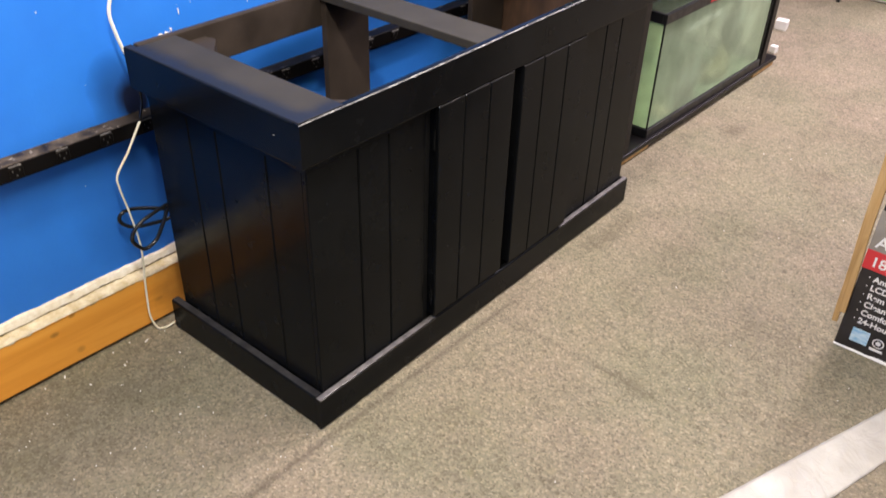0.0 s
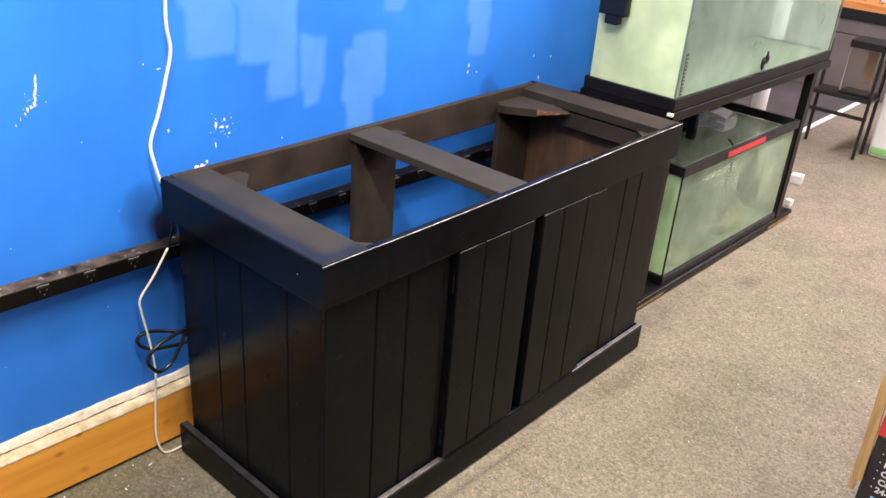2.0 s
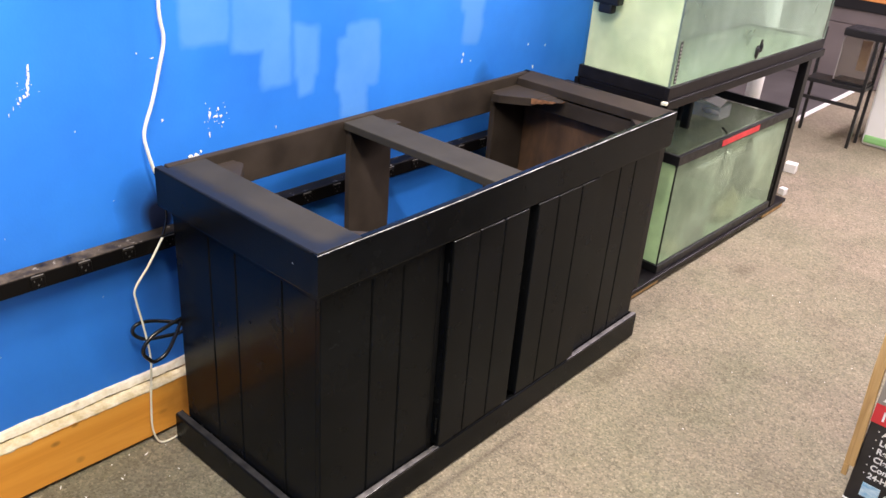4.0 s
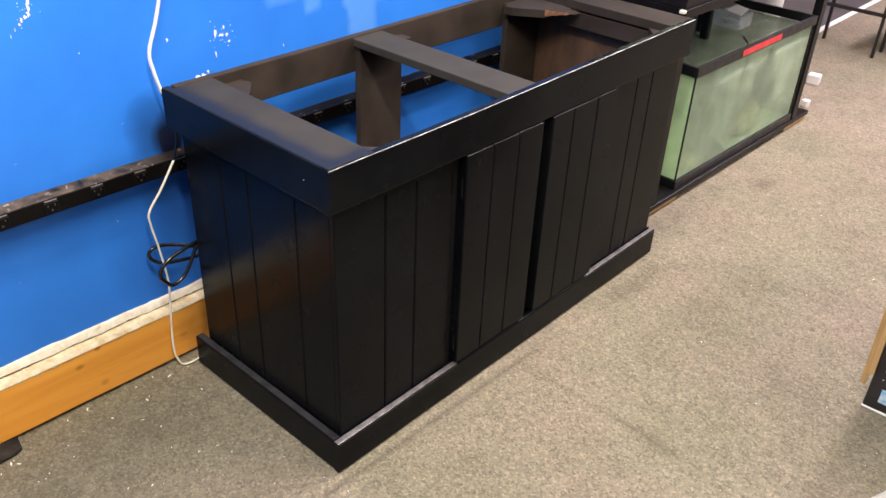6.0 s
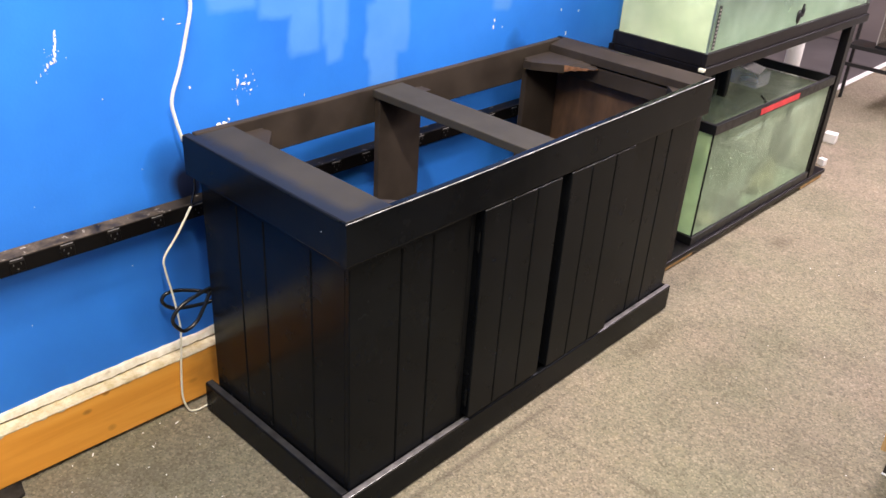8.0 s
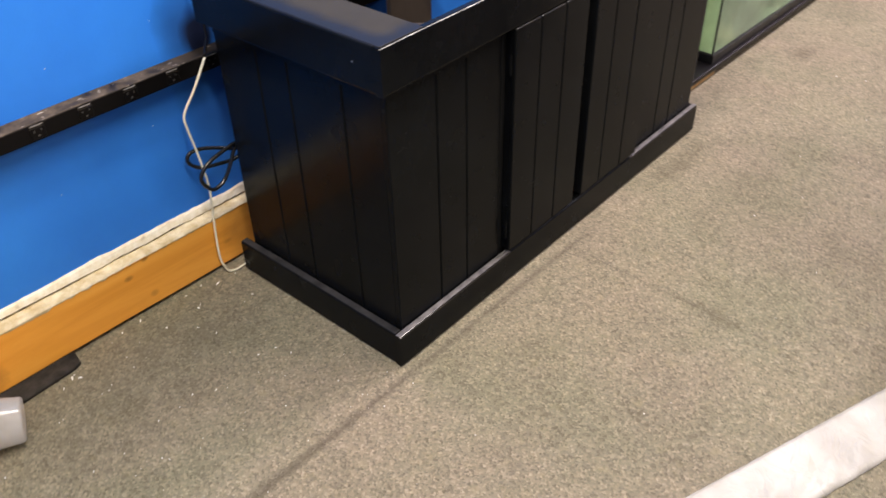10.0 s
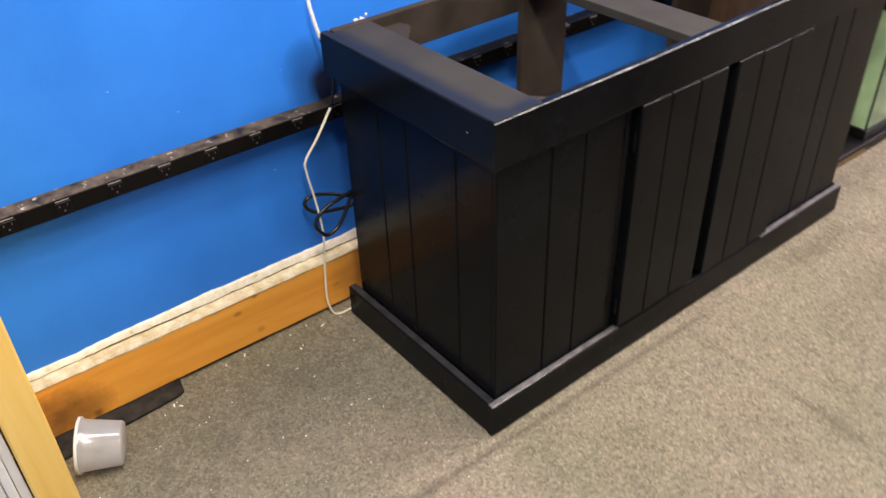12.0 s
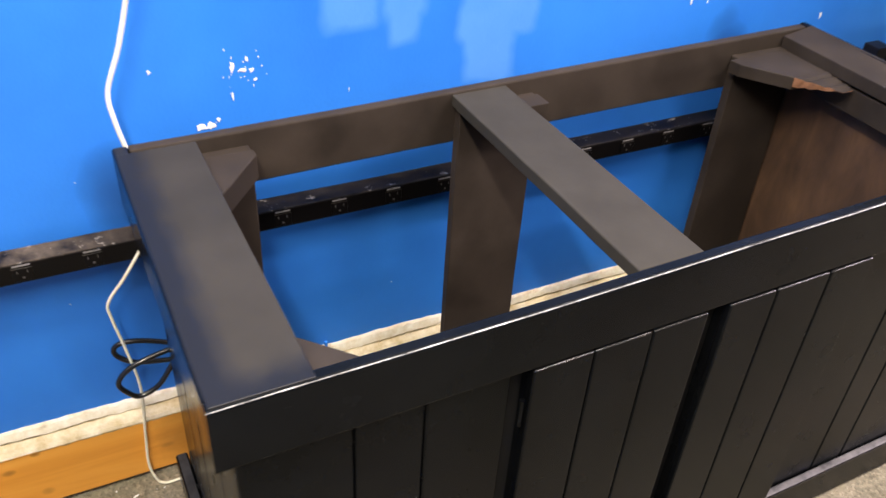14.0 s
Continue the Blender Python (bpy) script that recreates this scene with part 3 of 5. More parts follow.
def prism(outline, z0, z1, bevel=0.0):
    """An upright prism over a plan outline of (x, y)."""
    bm = bmesh.new()
    low = [bm.verts.new((x, y, z0)) for x, y in outline]
    f = bm.faces.new(low)
    up = bmesh.ops.extrude_face_region(bm, geom=[f])
    bmesh.ops.translate(bm, verts=[g for g in up["geom"] if isinstance(g, bmesh.types.BMVert)], vec=(0, 0, z1 - z0))
    bmesh.ops.recalc_face_normals(bm, faces=bm.faces)
    if bevel:
        bmesh.ops.bevel(bm, geom=list(bm.edges), offset=bevel, segments=1, affect="EDGES")
    return bm


def smooth_path(points, steps=10):
    pts = [Vector(p) for p in points]
    pts = [pts[0] * 2 - pts[1]] + pts + [pts[-1] * 2 - pts[-2]]
    out = []
    for i in range(1, len(pts) - 2):
        a, b, c, d = pts[i - 1:i + 3]
        for k in range(steps):
            t = k / steps
            out.append(0.5 * (2 * b + (c - a) * t + (2 * a - 5 * b + 4 * c - d) * t * t + (3 * b - a - 3 * c + d) * t ** 3))
    return out + [pts[-2]]


def tube(points, radius, sides=8, steps=10, flat=1.0):
    bm = bmesh.new()
    line = smooth_path(points, steps)
    rings, side = [], Vector((1, 0, 0))
    for i, p in enumerate(line):
        d = (line[min(i + 1, len(line) - 1)] - line[max(i - 1, 0)]).normalized()
        side = (side - d * side.dot(d)).normalized()
        up = d.cross(side)
        rings.append([bm.verts.new(p + side * (math.cos(2 * math.pi * k / sides) * radius * flat) + up * (math.sin(2 * math.pi * k / sides) * radius)) for k in range(sides)])
    for a, b in zip(rings, rings[1:]):
        for k in range(sides):
            bm.faces.new((a[k], a[(k + 1) % sides], b[(k + 1) % sides], b[k]))
    bm.faces.new(rings[0][::-1])
    bm.faces.new(rings[-1])
    bmesh.ops.recalc_face_normals(bm, faces=bm.faces)
    return bm


def lathe(profile, sides=32, m=None):
    """A turned body about z from a profile of (radius, height)."""
    bm = bmesh.new()
    rings = [[bm.verts.new((r * math.cos(2 * math.pi * k / sides), r * math.sin(2 * math.pi * k / sides), z)) for k in range(sides)] for r, z in profile]
    for a, b in zip(rings, rings[1:]):
        for k in range(sides):
            bm.faces.new((a[k], a[(k + 1) % sides], b[(k + 1) % sides], b[k]))
    bm.faces.new(rings[0][::-1])
    bm.faces.new(rings[-1])
    bmesh.ops.recalc_face_normals(bm, faces=bm.faces)
    if m is not None:
        bm.transform(m)
    return bm


def lump(size, seed, amount=0.25, sub=2, at=(0, 0, 0)):
    bm = bmesh.new()
    bmesh.ops.create_icosphere(bm, subdivisions=sub, radius=1.0)
    for v in bm.verts:
        k = 1 + amount * noise.noise(v.co * 1.6 + Vector((seed, 0, seed)))
        v.co = Vector((v.co.x * size[0], v.co.y * size[1], v.co.z * size[2])) * k + Vector(at)
    return bm


def structure(name, bm, mat, label, category, smooth=False):
    return tagged(part(name, bm, mat, None, "", smooth), label, category, "", "structure")


# ---- the room ----
XW = -0.607
Y0, Y1, XE = -2.7, 7.2, 3.6
YB, XA = 2.25, -2.6

slab = prism([(XW - 0.06, Y0), (XE, Y0), (XE, Y1), (XA, Y1), (XA, YB), (XW - 0.06, YB)], -0.12, -0.008)
floor = structure("floor", slab, CORE, "concrete slab under worn grey-brown carpet", "floor")
for outline in ([(XW - 0.055, Y0), (0.0265, Y0), (0.0265, Y1), (XA, Y1), (XA, YB), (XW - 0.055, YB)],
                [(0.0268, Y0), (XE, Y0), (XE, 0.5784), (0.0268, 0.5784)],
                [(0.0268, 0.5786), (XE, 0.5786), (XE, Y1), (0.0268, Y1)]):
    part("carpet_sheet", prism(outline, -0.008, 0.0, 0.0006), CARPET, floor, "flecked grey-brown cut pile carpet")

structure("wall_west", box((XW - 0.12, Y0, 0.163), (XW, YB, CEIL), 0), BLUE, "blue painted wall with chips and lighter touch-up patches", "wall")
structure("wall_west_cavity", box((XW - 0.12, Y0, 0.0), (XW - 0.011, YB, 0.163), 0), CORE, "dark cavity behind the baseboard", "wall")
structure("wall_alcove_west", box((XA - 0.12, YB, 0.0), (XA, Y1, CEIL), 0), WHITEWALL, "plain off-white wall of the alcove", "wall")
structure("wall_alcove_south", box((XA - 0.12, YB - 0.12, 0.0), (XW - 0.1205, YB, CEIL), 0), WHITEWALL, "plain off-white wall of the alcove", "wall")
structure("wall_north", box((XA - 0.12, Y1, 0.0), (XE + 0.12, Y1 + 0.12, CEIL), 0), SHOPWALL, "plain brown wall at the far end", "wall")
structure("wall_south", box((XW - 0.12, Y0 - 0.12, 0.0), (XE + 0.12, Y0, CEIL), 0), BLUE, "plain blue wall behind", "wall")
structure("wall_east", box((XE, Y0, 0.0), (XE + 0.12, Y1, CEIL), 0), SHOPWALL, "plain brown wall across the shop", "wall")
structure("ceiling", box((XA - 0.12, Y0 - 0.12, CEIL), (XE + 0.12, Y1 + 0.12, CEIL + 0.1), 0), WHITEWALL, "off-white ceiling", "ceiling")

# baseboard: a thick board standing proud of the wall, its top ledge smeared with plaster, and torn plaster above it
XB = -0.5755
structure("baseboard", worn_box((XW - 0.01, Y0, 0.010), (XB, YB, 0.1475), 0.003, 3.0, 0.0014, 90), PINE, "orange varnished pine baseboard with knots", "baseboard")


def fine(y, seed, *waves):
    return sum(a * noise.noise(Vector((y * k, seed, k))) for a, k in waves)


def ragged_strip(y0, y1, step, section):
    """A strip along the wall, skinned over the cross sections (x, z) that section(y) gives."""
    bm = bmesh.new()
    n = int((y1 - y0) / step)
    rows = [[bm.verts.new((x, y, z)) for x, z in section(y)] for y in (y0 + (y1 - y0) * i / n for i in range(n + 1))]
    for p, q in zip(rows, rows[1:]):
        for k in range(len(p) - 1):
            bm.faces.new((p[k], p[k + 1], q[k + 1], q[k]))
    bmesh.ops.recalc_face_normals(bm, faces=bm.faces)
    return bm


def torn_section(y):
    """Plaster torn off the wall: thick at the crack, thinning to a feathered upper edge."""
    low = 0.1582 + fine(y, 2.0, (0.003, 5), (0.002, 17), (0.0012, 53))
    top = 0.1775 + fine(y, 4.0, (0.009, 1.7), (0.0035, 7), (0.0022, 23)) + fine(y, 14.0, (0.0014, 60))
    top += 0.009 * max(0.0, 1 - abs(y - 0.38) / 0.36)
    top = max(top, low + 0.010)
    out = 0.0058 + fine(y, 6.0, (0.002, 12), (0.0018, 60))
    return ((XW - 0.004, low - 0.002), (XW + out, low), (XW + out * 0.92, low + (top - low) * 0.35),
            (XW + out * 0.6 + fine(y, 9.0, (0.0014, 80)), low + (top - low) * 0.72), (XW + 0.0012, top - 0.0025), (XW - 0.001, top))


def ledge_section(y):
    """Plaster lying on the board's ledge, spilling unevenly over its front."""
    over = 0.1445 + fine(y, 8.0, (0.0045, 3.1), (0.005, 13), (0.0034, 52), (0.002, 130))
    hump = 0.1515 + fine(y, 3.0, (0.0022, 11), (0.0018, 47))
    back = 0.1540 + fine(y, 7.0, (0.0026, 6), (0.0020, 23), (0.0014, 70))
    return ((XB - 0.002, over - 0.0006), (XB + 0.0014, over + 0.0006), (XB + 0.0016, 0.1475), (XB - 0.003, hump),
            (XB - 0.015, hump + fine(y, 5.0, (0.0022, 30))), (XW + 0.005, back), (XW - 0.004, back - 0.003))


edge = structure("trim", ragged_strip(Y0, YB, 0.004, torn_section), PLASTER, "torn off-white plaster edge above the baseboard", "plaster edge")
part("plaster_lip", ragged_strip(Y0, YB, 0.004, ledge_section), LIP, edge, "rough plaster smeared on the ledge")
part("paint_run", box((XW + 0.004, 0.2985, 0.155), (XW + 0.0085, 0.3045, 0.196), 0.001, 1), BLUE, edge, "blue paint run over the plaster")
vinyl = structure("floor_alcove", box((XA - 0.1, YB + 0.06, 0.0002), (-0.5855, Y1 - 0.3, 0.004), 0.001, 1), VINYL, "dark grey vinyl floor of the alcove past the wall", "floor")
vinyl.matrix_basis = S
threshold = structure("trim_floor", box((-0.585, YB + 0.06, 0.0002), (-0.552, Y1 - 0.3, 0.007), 0.003, 2), WHITEPLASTIC, "pale joint strip between carpet and vinyl", "trim")
threshold.matrix_basis = S

# chips in the blue paint
wall = bpy.data.objects["wall_west"]


def flake(seed, w, h):
    bm = bmesh.new()
    n = 12
    ring = []
    for k in range(n):
        a = 2 * math.pi * k / n
        r = 0.88 + 0.75 * noise.noise(Vector((math.cos(a) * 1.3, math.sin(a) * 1.3, seed))) + 0.55 * noise.noise(Vector((math.cos(a) * 3.1, math.sin(a) * 3.1, seed + 7)))
        ring.append((w * r * math.cos(a), h * r * math.sin(a)))
    back = [bm.verts.new((0, y, z)) for y, z in ring]
    front = [bm.verts.new((0.0008, y * 0.86, z * 0.86)) for y, z in ring]
    bm.faces.new(front)
    for k in range(n):
        bm.faces.new((back[k], back[(k + 1) % n], front[(k + 1) % n], front[k]))
    bmesh.ops.recalc_face_normals(bm, faces=bm.faces)
    return bm


CHIPS = [(-0.205, 0.949, 2.6, 6), (-0.207, 0.938, 2.8, 8), (-0.209, 0.926, 3.6, 9), (-0.211, 0.914, 3.6, 9), (-0.2135, 0.902, 3.2, 6), (-0.220, 0.897, 3.8, 3.6), (-0.228, 0.892, 3.0, 5), (-0.233, 0.886, 2.0, 3), (-0.243, 0.878, 0.8, 5), (-0.253, 0.867, 0.8, 4.5),
         (-0.133, 0.809, 1.3, 2), (0.014, 0.948, 1.8, 2.2), (0.048, 0.934, 6, 1.1), (0.059, 0.796, 3.2, 3.6), (0.177, 0.786, 3.6, 10), (0.193, 0.780, 4.8, 4.2), (0.207, 0.778, 4.0, 3.2),
         (0.200, 0.796, 2.2, 5.4), (0.211, 0.762, 3, 2.2), (0.174, 0.741, 1.7, 8), (0.168, 0.815, 1, 2), (0.218, 0.798, 1, 2), (0.121, 0.697, 7.6, 6.4), (0.136, 0.696, 8.0, 6.0), (0.149, 0.704, 2.8, 4),
         (1.037, 0.811, 2.6, 5), (1.034, 0.791, 2.8, 6), (1.073, 0.786, 1.8, 3), (1.349, 0.801, 2.8, 5), (1.442, 0.787, 3, 5), (1.388, 0.723, 3, 8), (0.36, 0.722, 0.8, 4),
         (-0.12, 0.42, 0.8, 1.4), (-0.35, 0.36, 0.8, 1.3), (-0.30, 0.62, 0.9, 1.0), (-0.42, 0.70, 1.6, 1.0), (-0.07, 0.64, 0.8, 1.0), (0.44, 0.30, 1, 1)]
rnd = random.Random(23)
for cy, cz, sy, sz, count in ((-0.213, 0.920, 0.010, 0.016, 10), (-0.232, 0.888, 0.006, 0.008, 4), (0.195, 0.780, 0.015, 0.012, 12), (0.134, 0.697, 0.010, 0.004, 4), (0.174, 0.752, 0.002, 0.016, 4)):
    for _ in range(count):
        CHIPS.append((cy + rnd.gauss(0, sy), cz + rnd.gauss(0, sz), rnd.uniform(0.4, 1.2), rnd.uniform(0.5, 1.9)))
for i, (y, z, w, h) in enumerate(CHIPS):
    c = part("paint_chip", flake(i * 1.7, w / 1000, h / 1000), CHIPWHITE, wall)
    c.location = (XW + 0.0002, y, z)

# ---- power strip along the wall ----
strip = thing("power_strip", "long black multi-outlet raceway, dusty on top, screwed to the blue wall", "power strip", pose(XW, 0, 0))
part("raceway", worn_box((0.0005, -2.2, 0.511), (0.042, 1.62, 0.548), 0.003, 5.0, 0.0008, 60), STRIPBLACK, strip)
PITCH = 0.0985


def outlet_meshes():
    face = mesh(box((0.0, -0.0145, -0.012), (0.0018, 0.0145, 0.011), 0.0006, 1), "outlet")
    face.materials.append(STRIPBLACK)
    bars = bmesh.new()
    add_box(bars, (0.0012, -0.0082, 0.002), (0.0021, -0.0066, 0.0068))
    add_box(bars, (0.0012, 0.0062, 0.002), (0.0021, 0.0076, 0.0068))
    bmesh.ops.create_cone(bars, cap_ends=True, segments=10, radius1=0.0020, radius2=0.0020, depth=0.0012, matrix=Matrix.Translation((0.0016, 0, -0.006)) @ Matrix.Rotation(radians(90), 4, "Y"))
    slots = mesh(bars, "contact_slots")
    slots.materials.append(CONTACT)
    tag = mesh(box((0.0, -0.0125, 0.0134), (0.0012, 0.0125, 0.0160), 0.0004, 1), "rating_label")
    tag.materials.append(FADEDPRINT)
    return face, slots, tag


FACE, SLOTS, TAG = outlet_meshes()
for k in range(-15, 19):
    y = -0.369 + 0.004 + PITCH * k
    o = new("outlet", FACE)
    o.parent, o.location = strip, (0.0422, y, 0.5285)
    for nm, d in (("contact_slots", SLOTS), ("rating_label", TAG)):
        q = new(nm, d)
        q.parent = o

# ---- the aquarium stand ----
stand = thing("aquarium_stand", "empty black-painted wooden aquarium stand with grooved panels and two doors", "aquarium stand", S @ pose(0, 0, 0))
L, D, H, TH, BT, TB, SY = 1.296, 0.522, 0.731, 0.018, 0.087, 0.641, -0.004


def warp(ob, rise, y0, y1):
    """The top has warped upward towards its far end."""
    for v in ob.data.vertices:
        if v.co.z > 0.69:
            v.co.z += rise * min(1.0, max(0.0, (v.co.y - y0) / (y1 - y0)))
    return ob


# base and top bands
bbf = part("base_board_front", worn_box((-TH, SY, 0.001), (0.0, L, BT), 0.0065, 1, 0.0007, 40, 12), BLACK, stand, edge=EDGE)
bbf.data.materials.append(LEDGE)
# ledge is dusty, but plain black below the doors to paint their shade
for p in bbf.data.polygons:
    if 0.362 < p.center.y < 0.930:
        p.material_index = 0
    elif p.normal.z > 0.80:
        p.material_index = 2
bbs = part("base_board_side", worn_box((-D - 0.006, SY, 0.001), (-TH, TH, BT), 0.0055, 2, 0.0008, 10, 12), BLACK, stand, edge=EDGE)
bbs.data.materials.append(SIDELEDGE)
for p in bbs.data.polygons:
    if p.normal.z > 0.90:
        p.material_index = 2
part("base_board_side", worn_box((-D - 0.006, L - TH, 0.001), (-TH, L, BT), 0.0075, 3, 0.0008, 10, 12), BLACK, stand, edge=EDGE)
tbf = part("top_band_front", worn_box((-TH, SY, TB), (0.0, L, H), 0.0050, 4, 0.0006, 16, 12), BLACK, stand, edge=EDGE)
tbf.data.materials[1] = GLINTEDGE
warp(tbf, 0.0125, 0.35, L)
for p in tbf.data.polygons:
    if not 0.56 < p.normal.x < 0.80:
        p.material_index = 0
near_band = part("top_band_side", worn_box((-D, SY, TB), (-TH, TH, H + 0.001), 0.0055, 5, 0.0007, 10, 12), BLACK, stand, edge=EDGE)
near_band.data.materials.append(DUSTY_END)
for p in near_band.data.polygons:
    if p.normal.z > 0.8:
        p.material_index = 2
warp(part("top_band_side", worn_box((-D, L - TH, TB), (-TH, L, H + 0.001), 0.0055, 6, 0.0007, 10, 12), BLACK, stand, edge=EDGE), 0.0115, 1.0, 1.25)
warp(part("back_rail", worn_box((-D, TH, 0.645), (-D + TH, L - TH, H + 0.003), 0.003, 7, 0.001, 16), DUSTY, stand, "brownish-black back rail"), 0.008, 0.35, L)

def planks_along(axis, cuts, face, back, z0, z1, parent):
    """Grooved panel boards between the given joints, chamfered along their upright edges; axis 0 runs in x, 1 in y."""
    c = 0.0024 if face > back else -0.0024
    for a, b in zip(cuts, cuts[1:]):
        a, b = a + 0.0010, b - 0.0010
        plan = [(a, back), (b, back), (b, face - c), (b - 0.0024, face), (a + 0.0024, face), (a, face - c)]
        part("panel_board", prism([(y, x) for x, y in plan] if axis == 1 else plan, z0, z1), BLACK, parent)


def panel_head(lo, hi, parent):
    part("panel_head", box(lo, hi, 0.0003, 1), BLACK, parent)


# side panels (boards over a dark backing)
part("side_backing", box((-0.505, TH + 0.012, BT - 0.02), (-0.03, TH + 0.018, TB + 0.02), 0.0), RAWPLY, stand, "brown inner face of the side")
planks_along(0, (-0.505, -0.372, -0.280, -0.130, -0.0285), TH, TH + 0.0115, BT - 0.02, 0.618, stand)
panel_head((-0.505, TH, 0.6182), (-0.0285, TH + 0.0115, TB + 0.02), stand)
part("side_backing", box((-0.505, L - TH - 0.018, BT - 0.02), (-0.03, L - TH - 0.012, TB + 0.02), 0.0), MOTTLED, stand, "brown inner face of the side")
planks_along(0, (-0.505, -0.372, -0.280, -0.130, -0.0285), L - TH, L - TH - 0.0115, BT - 0.02, TB + 0.02, stand)
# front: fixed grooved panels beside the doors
# backing sheet coloured near-black to paint in the shade of the door recess
part("front_backing", box((-0.036, TH + 0.012, BT - 0.02), (-0.0300, L - TH - 0.012, TB + 0.02), 0.0), DARKSLOT, stand, "black backing sheet, coloured for the recess's shade behind the doors")
planks_along(1, (TH - 0.0010, 0.150, 0.237, 0.350), -TH, -0.0295, BT - 0.02, 0.622, stand)
panel_head((-0.0295, TH, 0.6222), (-TH, 0.349, TB + 0.02), stand)
planks_along(1, (0.937, 1.064, 1.142, L - TH + 0.0010), -TH, -0.0295, BT - 0.02, 0.628, stand)
panel_head((-0.0295, 0.938, 0.6282), (-TH, L - TH, TB + 0.02), stand)
# a fleck of white paint and a chalky smudge on the top bands
fleck_ = part("paint_fleck", flake(3.1, 0.0015, 0.0013), CHIPWHITE, near_band)
fleck_.matrix_basis = pose(-0.069, SY + 0.0004, 0.690, 0, 0, -90)


# doors
def door_plank(y0, y1):
    bm = box((-0.0105, y0, 0.0945), (0.0015, y1, 0.640), 0.0035, 9)
    for f in bm.faces:
        n = f.normal
        if 0.15 < n.z < 0.97 and n.x > 0.05:
            f.material_index = 1
    return bm


for y0, y1, cuts, hinge in ((0.365, 0.630, (0.365, 0.452, 0.540, 0.630), 0.3605), (0.665, 0.934, (0.665, 0.748, 0.848, 0.934), None)):
    door = part("door", box((-0.024, y0 + 0.002, 0.096), (-0.010, y1 - 0.002, 0.6385), 0.001), BLACK, stand)
    for a, b in zip(cuts, cuts[1:]):
        part("door_board", door_plank(a + 0.0012, b - 0.0012), BLACK, door, edge=EDGE)
    if hinge:
        for z in (0.565, 0.155):
            part("hinge", lathe([(0.0032, -0.022), (0.0032, 0.022)], 10, Matrix.Translation((-0.006, hinge, z))), BLACK, door, "small dark hinge barrel")
# bottom shelf inside
part("bottom_shelf", box((-0.505, TH + 0.02, 0.06), (-0.037, L - TH - 0.02, 0.076), 0.001), DUSTY, stand)
# flat boards in the open top
part("end_board", worn_box((-D + TH + 0.002, SY + 0.003, 0.704), (-0.0040, 0.106, 0.7326), 0.0015, 11, 0.0005), DUSTY_END, stand, "wide matt end board")
part("centre_brace", worn_box((-D + TH - 0.002, 0.510, 0.7115), (-TH, 0.609, 0.7315), 0.002, 12, 0.001), DUSTY_TOP, stand, "matt centre cross brace")
warp(part("end_board", worn_box((-D + TH + 0.002, 1.220, 0.708), (-0.0062, L - 0.0065, 0.7330), 0.0015, 13, 0.0006), DUSTY, stand, "narrow matt end board"), 0.0115, 1.222, L - 0.01)
# uprights at the back
for y0, y1 in ((TH + 0.018, 0.180), (0.516, 0.662), (1.098, 1.255)):
    part("upright", worn_box((-0.504, y0, 0.02), (-0.486, y1, 0.711), 0.002, y0 * 9, 0.001), DUSTY, stand)
part("uprights_cleat", box((-0.486, 0.6095, 0.698), (-0.45, 0.660, 0.7165), 0.001), DUSTY, stand)
# corner gussets
part("gusset", prism([(-0.486, 0.106), (-0.380, 0.106), (-0.470, 0.182), (-0.486, 0.182)], 0.672, 0.712, 0.001), DUSTY, stand)
part("gusset", prism([(-0.019, 0.106), (-0.092, 0.106), (-0.030, 0.165), (-0.019, 0.165)], 0.680, 0.714, 0.001), DUSTY, stand)
far_gusset = part("gusset", prism([(-0.486, 1.078), (-0.462, 1.082), (-0.384, 1.137), (-0.384, 1.2155), (-0.486, 1.2155)], 0.688, 0.712, 0.001), DUSTY, stand)
torn_wood = bmesh.new()
ranks = []
for k in range(9):
    f = k / 8
    x, y = -0.3838 + 0.066 * f, 1.137 + 0.052 * f
    top, low = 0.7122 - 0.007 * f + 0.0012 * math.sin(k * 2.3), 0.694 + 0.010 * f + 0.0014 * math.sin(k * 3.7)
    ranks.append([torn_wood.verts.new(c) for c in ((x, y, low), (x + 0.002 * math.sin(k * 1.9), y - 0.001, top), (x, 1.2155, top), (x, 1.2155, low))])
for a, b in zip(ranks, ranks[1:]):
    for k in range(4):
        torn_wood.faces.new((a[k], a[(k + 1) % 4], b[(k + 1) % 4], b[k]))
torn_wood.faces.new(ranks[0][::-1])
torn_wood.faces.new(ranks[-1])
bmesh.ops.recalc_face_normals(torn_wood, faces=torn_wood.faces)
split = part("sawn_end", torn_wood, CUTWOOD, far_gusset, "raw orange splintered wood")
split.data.materials.append(DUSTY)
for p in split.data.polygons:
    if p.normal.z > 0.7:
        p.material_index = 1
part("gusset", prism([(-0.019, 1.216), (-0.095, 1.216), (-0.030, 1.150), (-0.019, 1.150)], 0.680, 0.714, 0.001), DUSTY, stand)
part("inner_cleat", worn_box((-0.48, 1.224, 0.655), (-0.04, 1.251, 0.701), 0.002, 17, 0.001), DUSTY, stand, "brown wooden cleat")

# ---- cables by the stand ----
cable = thing("white_cable", "slack ivory cable hanging down the wall to the floor", "cable", S)
